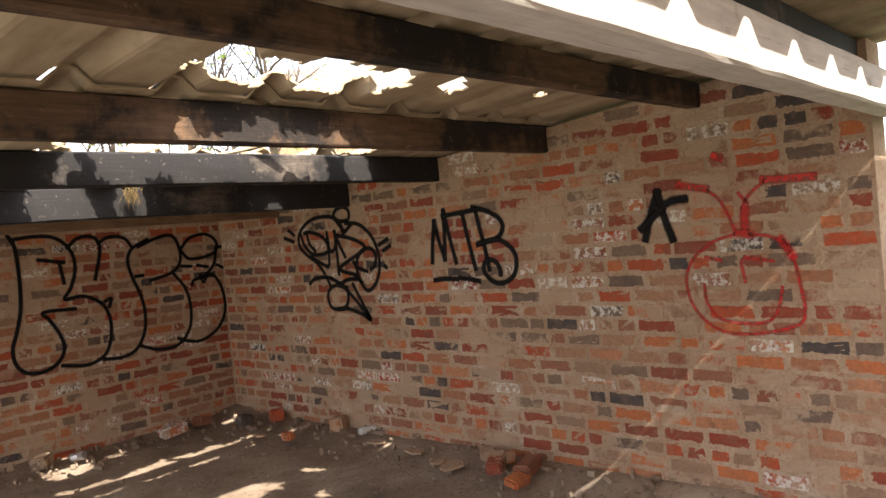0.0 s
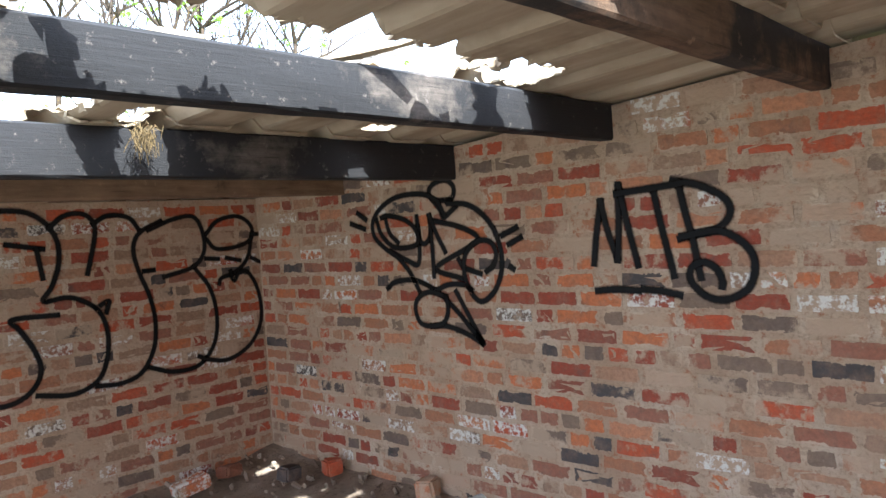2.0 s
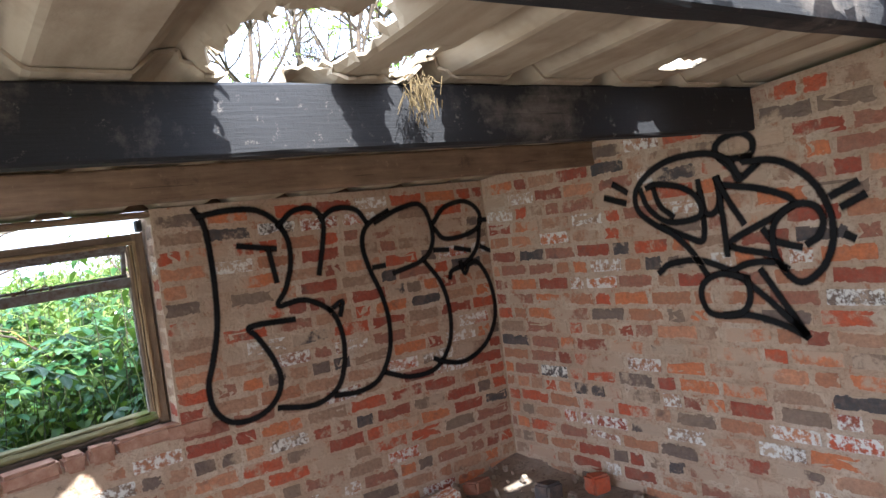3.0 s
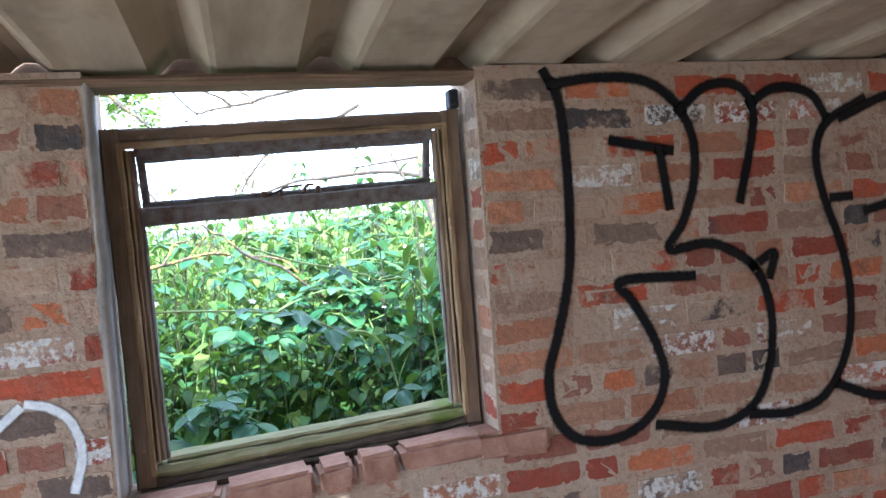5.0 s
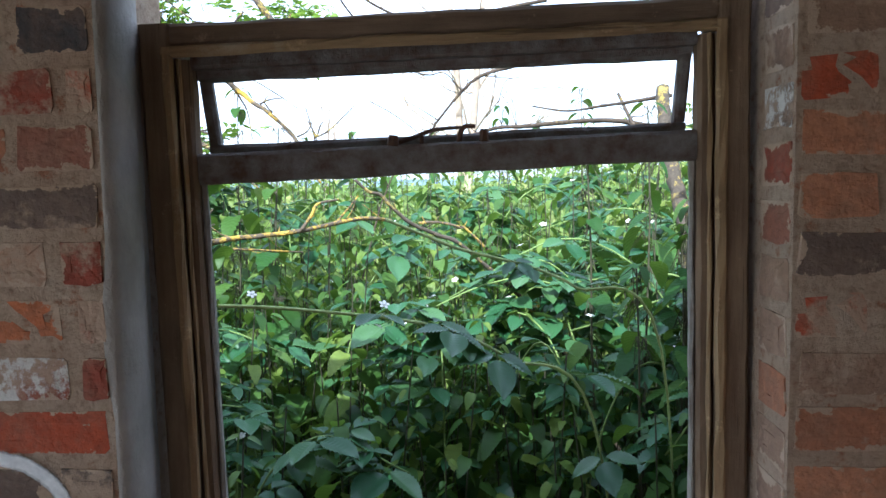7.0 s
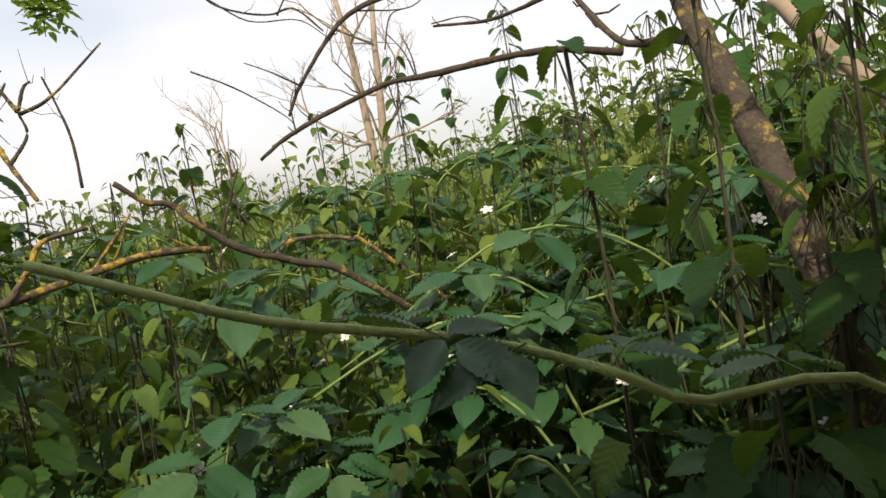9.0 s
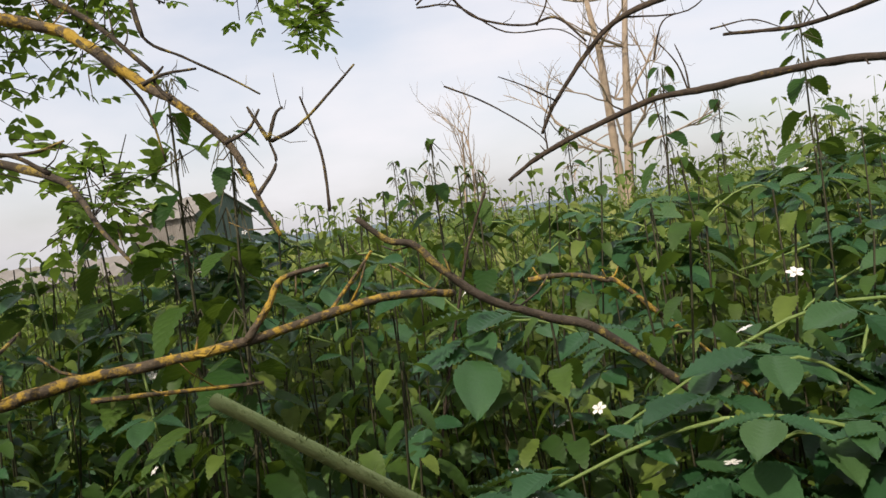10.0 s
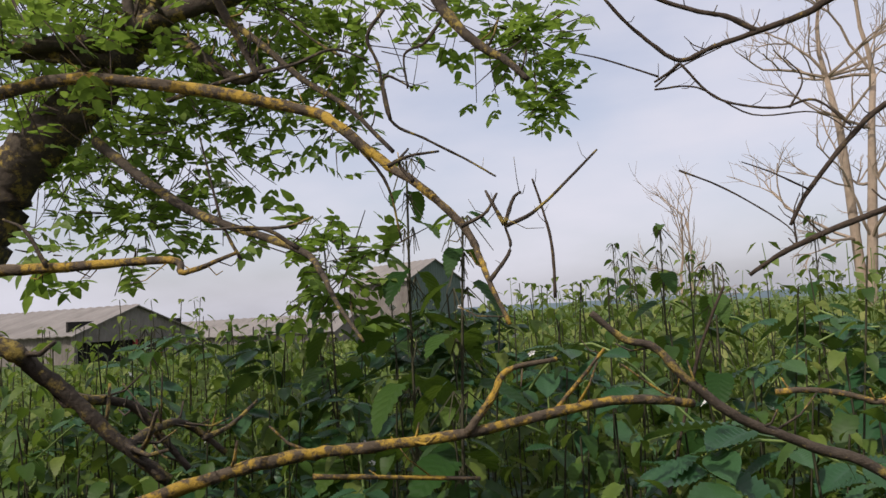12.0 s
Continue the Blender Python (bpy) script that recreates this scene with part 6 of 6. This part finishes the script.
def shards():
    strip = [(0, -0.02), (0.18, -0.03), (0.40, -0.012), (0.41, 0.02), (0.2, 0.03), (0.02, 0.025)]
    tooth = [(0, -0.05), (0.12, -0.07), (0.2, -0.01), (0.1, 0.05), (0.0, 0.06)]
    shard("narrow broken strip of roof sheet across the hole", (-1.50, -2.42, 1.875), (4, -6, -46), strip)
    shard("jagged shard of roof sheet on the beam", (-1.85, -3.33, 1.955), (20, -25, 30), tooth)
    shard("jagged shard of roof sheet on the beam", (-1.45, -3.31, 1.955), (25, -20, 70), tooth)
    shard("curled shard of roof sheet on the beam", (-1.9, -2.44, 1.885), (18, -15, 20), tooth)
    shard("curled shard of roof sheet on the beam", (-1.25, -2.42, 1.885), (18, -22, 60), tooth)
    shard("pale shard hanging from the roof edge", (-1.42, -4.16, 2.0), (70, 20, 10), [(0, 0.06), (0.05, -0.1), (0.09, 0.05), (0.2, 0.09), (0.1, 0.1)])


shards()


def tin():
    bm = bmesh.new()
    pts = [Vector((0, 0, z)) for z in (0, 0.004, 0.05, 0.095, 0.1)]
    tube(bm, pts, 0.03, 0.03, 14)
    for v in bm.verts:
        v.co.x *= 0.75 + 0.25 * math.cos(v.co.z * 50)
    return bm


debris()


# ---- bricks ----
def brick_shapes(length, count, seed):
    out = []
    h, depth = 0.0640, 0.014
    n = 10
    corners = [(-1, -0.85), (-0.95, -1), (-0.3, -1), (0.35, -1), (0.96, -1), (1, -0.8), (1, 0.85), (0.95, 1), (0.05, 1), (-0.97, 1)]
    for k in range(count):
        rng = random.Random(seed + k)
        ring = []
        for cx, cz in corners:
            ring.append((cx * length / 2 - math.copysign(rng.uniform(-0.005, 0.008), cx), cz * h / 2 - math.copysign(rng.uniform(-0.005, 0.006), cz)))
        verts = [(x * 1.005, 0.0, z * 1.02) for x, z in ring]
        verts += [(x - math.copysign(0.002, x), -depth + rng.uniform(-0.001, 0.0015), z * 0.985) for x, z in ring]
        verts += [(x - math.copysign(min(abs(x) * 0.6, 0.024), x), -depth + rng.uniform(-0.0012, 0.0012), z * 0.42) for x, z in ring]
        faces = []
        for lay in (0, n):
            for i in range(n):
                j = (i + 1) % n
                faces.append((lay + i, lay + j, lay + n + j, lay + n + i))
        faces.append(tuple(range(2 * n, 3 * n)))
        me = bpy.data.meshes.new("brick")
        me.from_pydata(verts, [], faces)
        me.materials.append(BRICK)
        me.attributes.new("edge", "FLOAT", "POINT").data.foreach_set("value", [1.0] * n + [0.85] * n + [0.0] * n)
        me.polygons.foreach_set("use_smooth", [False] * (2 * n + 1))
        out.append(me)
    return out


STRETCHERS, HEADERS = brick_shapes(0.216, 8, 100), brick_shapes(0.103, 6, 200)


def lay_wall(parent, runs, height, place, centre, seed):
    """Bricks laid course by course along each run; place turns (u, z) into a pose."""
    rng = random.Random(seed)
    spots = []
    for c in range(40):
        z = 0.02 + COURSE * (c + 0.5) + rng.uniform(-0.003, 0.003)
        header_course = c % 4 == 2
        for u0, u1 in runs(z):
            u = u0 + 0.003
            first = True
            while u < u1 - 0.03:
                head = rng.random() < (0.8 if header_course else 0.2)
                w = (0.103 if head else 0.216) * rng.uniform(0.93, 1.02)
                if first and not head:
                    w *= rng.choice((1.0, 0.75, 0.55))
                first = False
                if u + w > u1 - 0.04:
                    w = u1 - 0.003 - u
                m = u + w / 2
                u += w + rng.uniform(0.008, 0.020)
                if z + 0.03 > height(m):
                    continue
                head = w < 0.15
                spots.append((math.hypot(m - centre[0], z - centre[1]), m, z, head, w / (0.103 if head else 0.216), rng.randrange(48), rng.uniform(-0.0012, 0.0014), rng.uniform(-1.0, 1.0)))
    spots.sort()
    rest = Heap()
    for k, (_, m, z, head, stretch, pick, sink, tilt) in enumerate(spots):
        me = (HEADERS if head else STRETCHERS)[pick % (6 if head else 8)]
        mm = place(m, z, sink) @ pose(0, 0, 0, 0, tilt, 0) @ Matrix.Diagonal((stretch, 1, 1, 1))
        if k < 300:
            ob = new("brick", me)
            ob.parent = parent
            ob.matrix_basis = mm
        else:
            v = np.array([tuple(q.co) for q in me.vertices])
            f = []
            for p in me.polygons:
                i = list(p.vertices)
                f += [(i[0], i[j], i[j + 1]) for j in range(1, len(i) - 1)]
            rest.put((v, np.array(f)), mm)
            rest.edge.append(np.array([q.value for q in me.attributes["edge"].data]))
    tagged(part_mesh("bricks", rest.mesh("bricks"), BRICK, parent), kind="stuff")


def north_runs(z):
    if z + 0.03 > WIN_Z0 - 0.05:
        return [(-5.2, WIN_X0), (WIN_X1, -0.004)]
    return [(-5.2, -0.004)]


lay_wall(wall_n, north_runs, lambda u: 1.675, lambda u, z, s: pose(u, 0.0124 - s, z), (-1.3, 1.0), 41)
lay_wall(wall_e, lambda z: [(-4.95, -0.006)], lambda u: 1.67 - SLOPE * u, lambda u, z, s: pose(0.0124 - s, u, z, 0, 0, -90), (-2.4, 1.1), 43)


def sill_bricks():
    rng = random.Random(6)
    x = WIN_X0 + 0.02
    for w, tilt, sink in ((0.20, 3, 0.004), (0.205, 5, 0.0), (0.085, 2, 0.0), (0.10, 3, -0.002), (0.215, 4, -0.006)):
        ob = part("brick", worn_brick(rng, (w, 0.118, 0.068)), SILLBRICK, wall_n)
        ob.matrix_basis = pose(x + w / 2, 0.046 + rng.uniform(-0.010, 0.006), 0.668 + 0.045 * (x + 2.7) - sink, rng.uniform(-6, -2), -tilt, rng.uniform(-3, 3))
        x += w + 0.012
    ob = part("brick", worn_brick(rng, (0.20, 0.13, 0.072)), SILLBRICK, wall_n)
    ob.matrix_basis = pose(-1.795, 0.050, 0.706, -3, -1, -3)
    for x, s in ((WIN_X0, 1), (WIN_X1, -1)):  # reveals
        for c in range(11):
            z = WIN_Z0 + 0.06 + COURSE * (c + 0.5)
            ob = new("brick", HEADERS[c % 6])
            ob.parent = wall_n
            ob.matrix_basis = pose(x - s * 0.0125, 0.055, z, 0, 0, 90 * s)
    # lime render lapping round the corner of the opening
    bm = bmesh.new()
    prev = None
    for k in range(41):
        z = 0.72 + 0.93 * k / 40
        e = 0.004 * noise.noise((z * 7, 1, 0)) + 0.003 * noise.noise((z * 25, 2, 0))
        lap = 0.012 + 0.02 * max(0, noise.noise((z * 4, 5, 0)))
        row = [bm.verts.new(p) for p in ((-2.734 - lap, 0.001, z), (-2.737 + e, -0.0045, z), (-2.728 + e, 0.004, z), (-2.730 + e, 0.05, z), (-2.738 + e * 0.5, 0.118, z), (-2.75, 0.119, z))]
        if prev:
            for a in range(5):
                bm.faces.new((prev[a], prev[a + 1], row[a + 1], row[a]))
        prev = row
    bmesh.ops.recalc_face_normals(bm, faces=bm.faces)
    part("render_edge", bm, GREYLIME, wall_n, "grey lime render on the reveal", smooth=True)


sill_bricks()
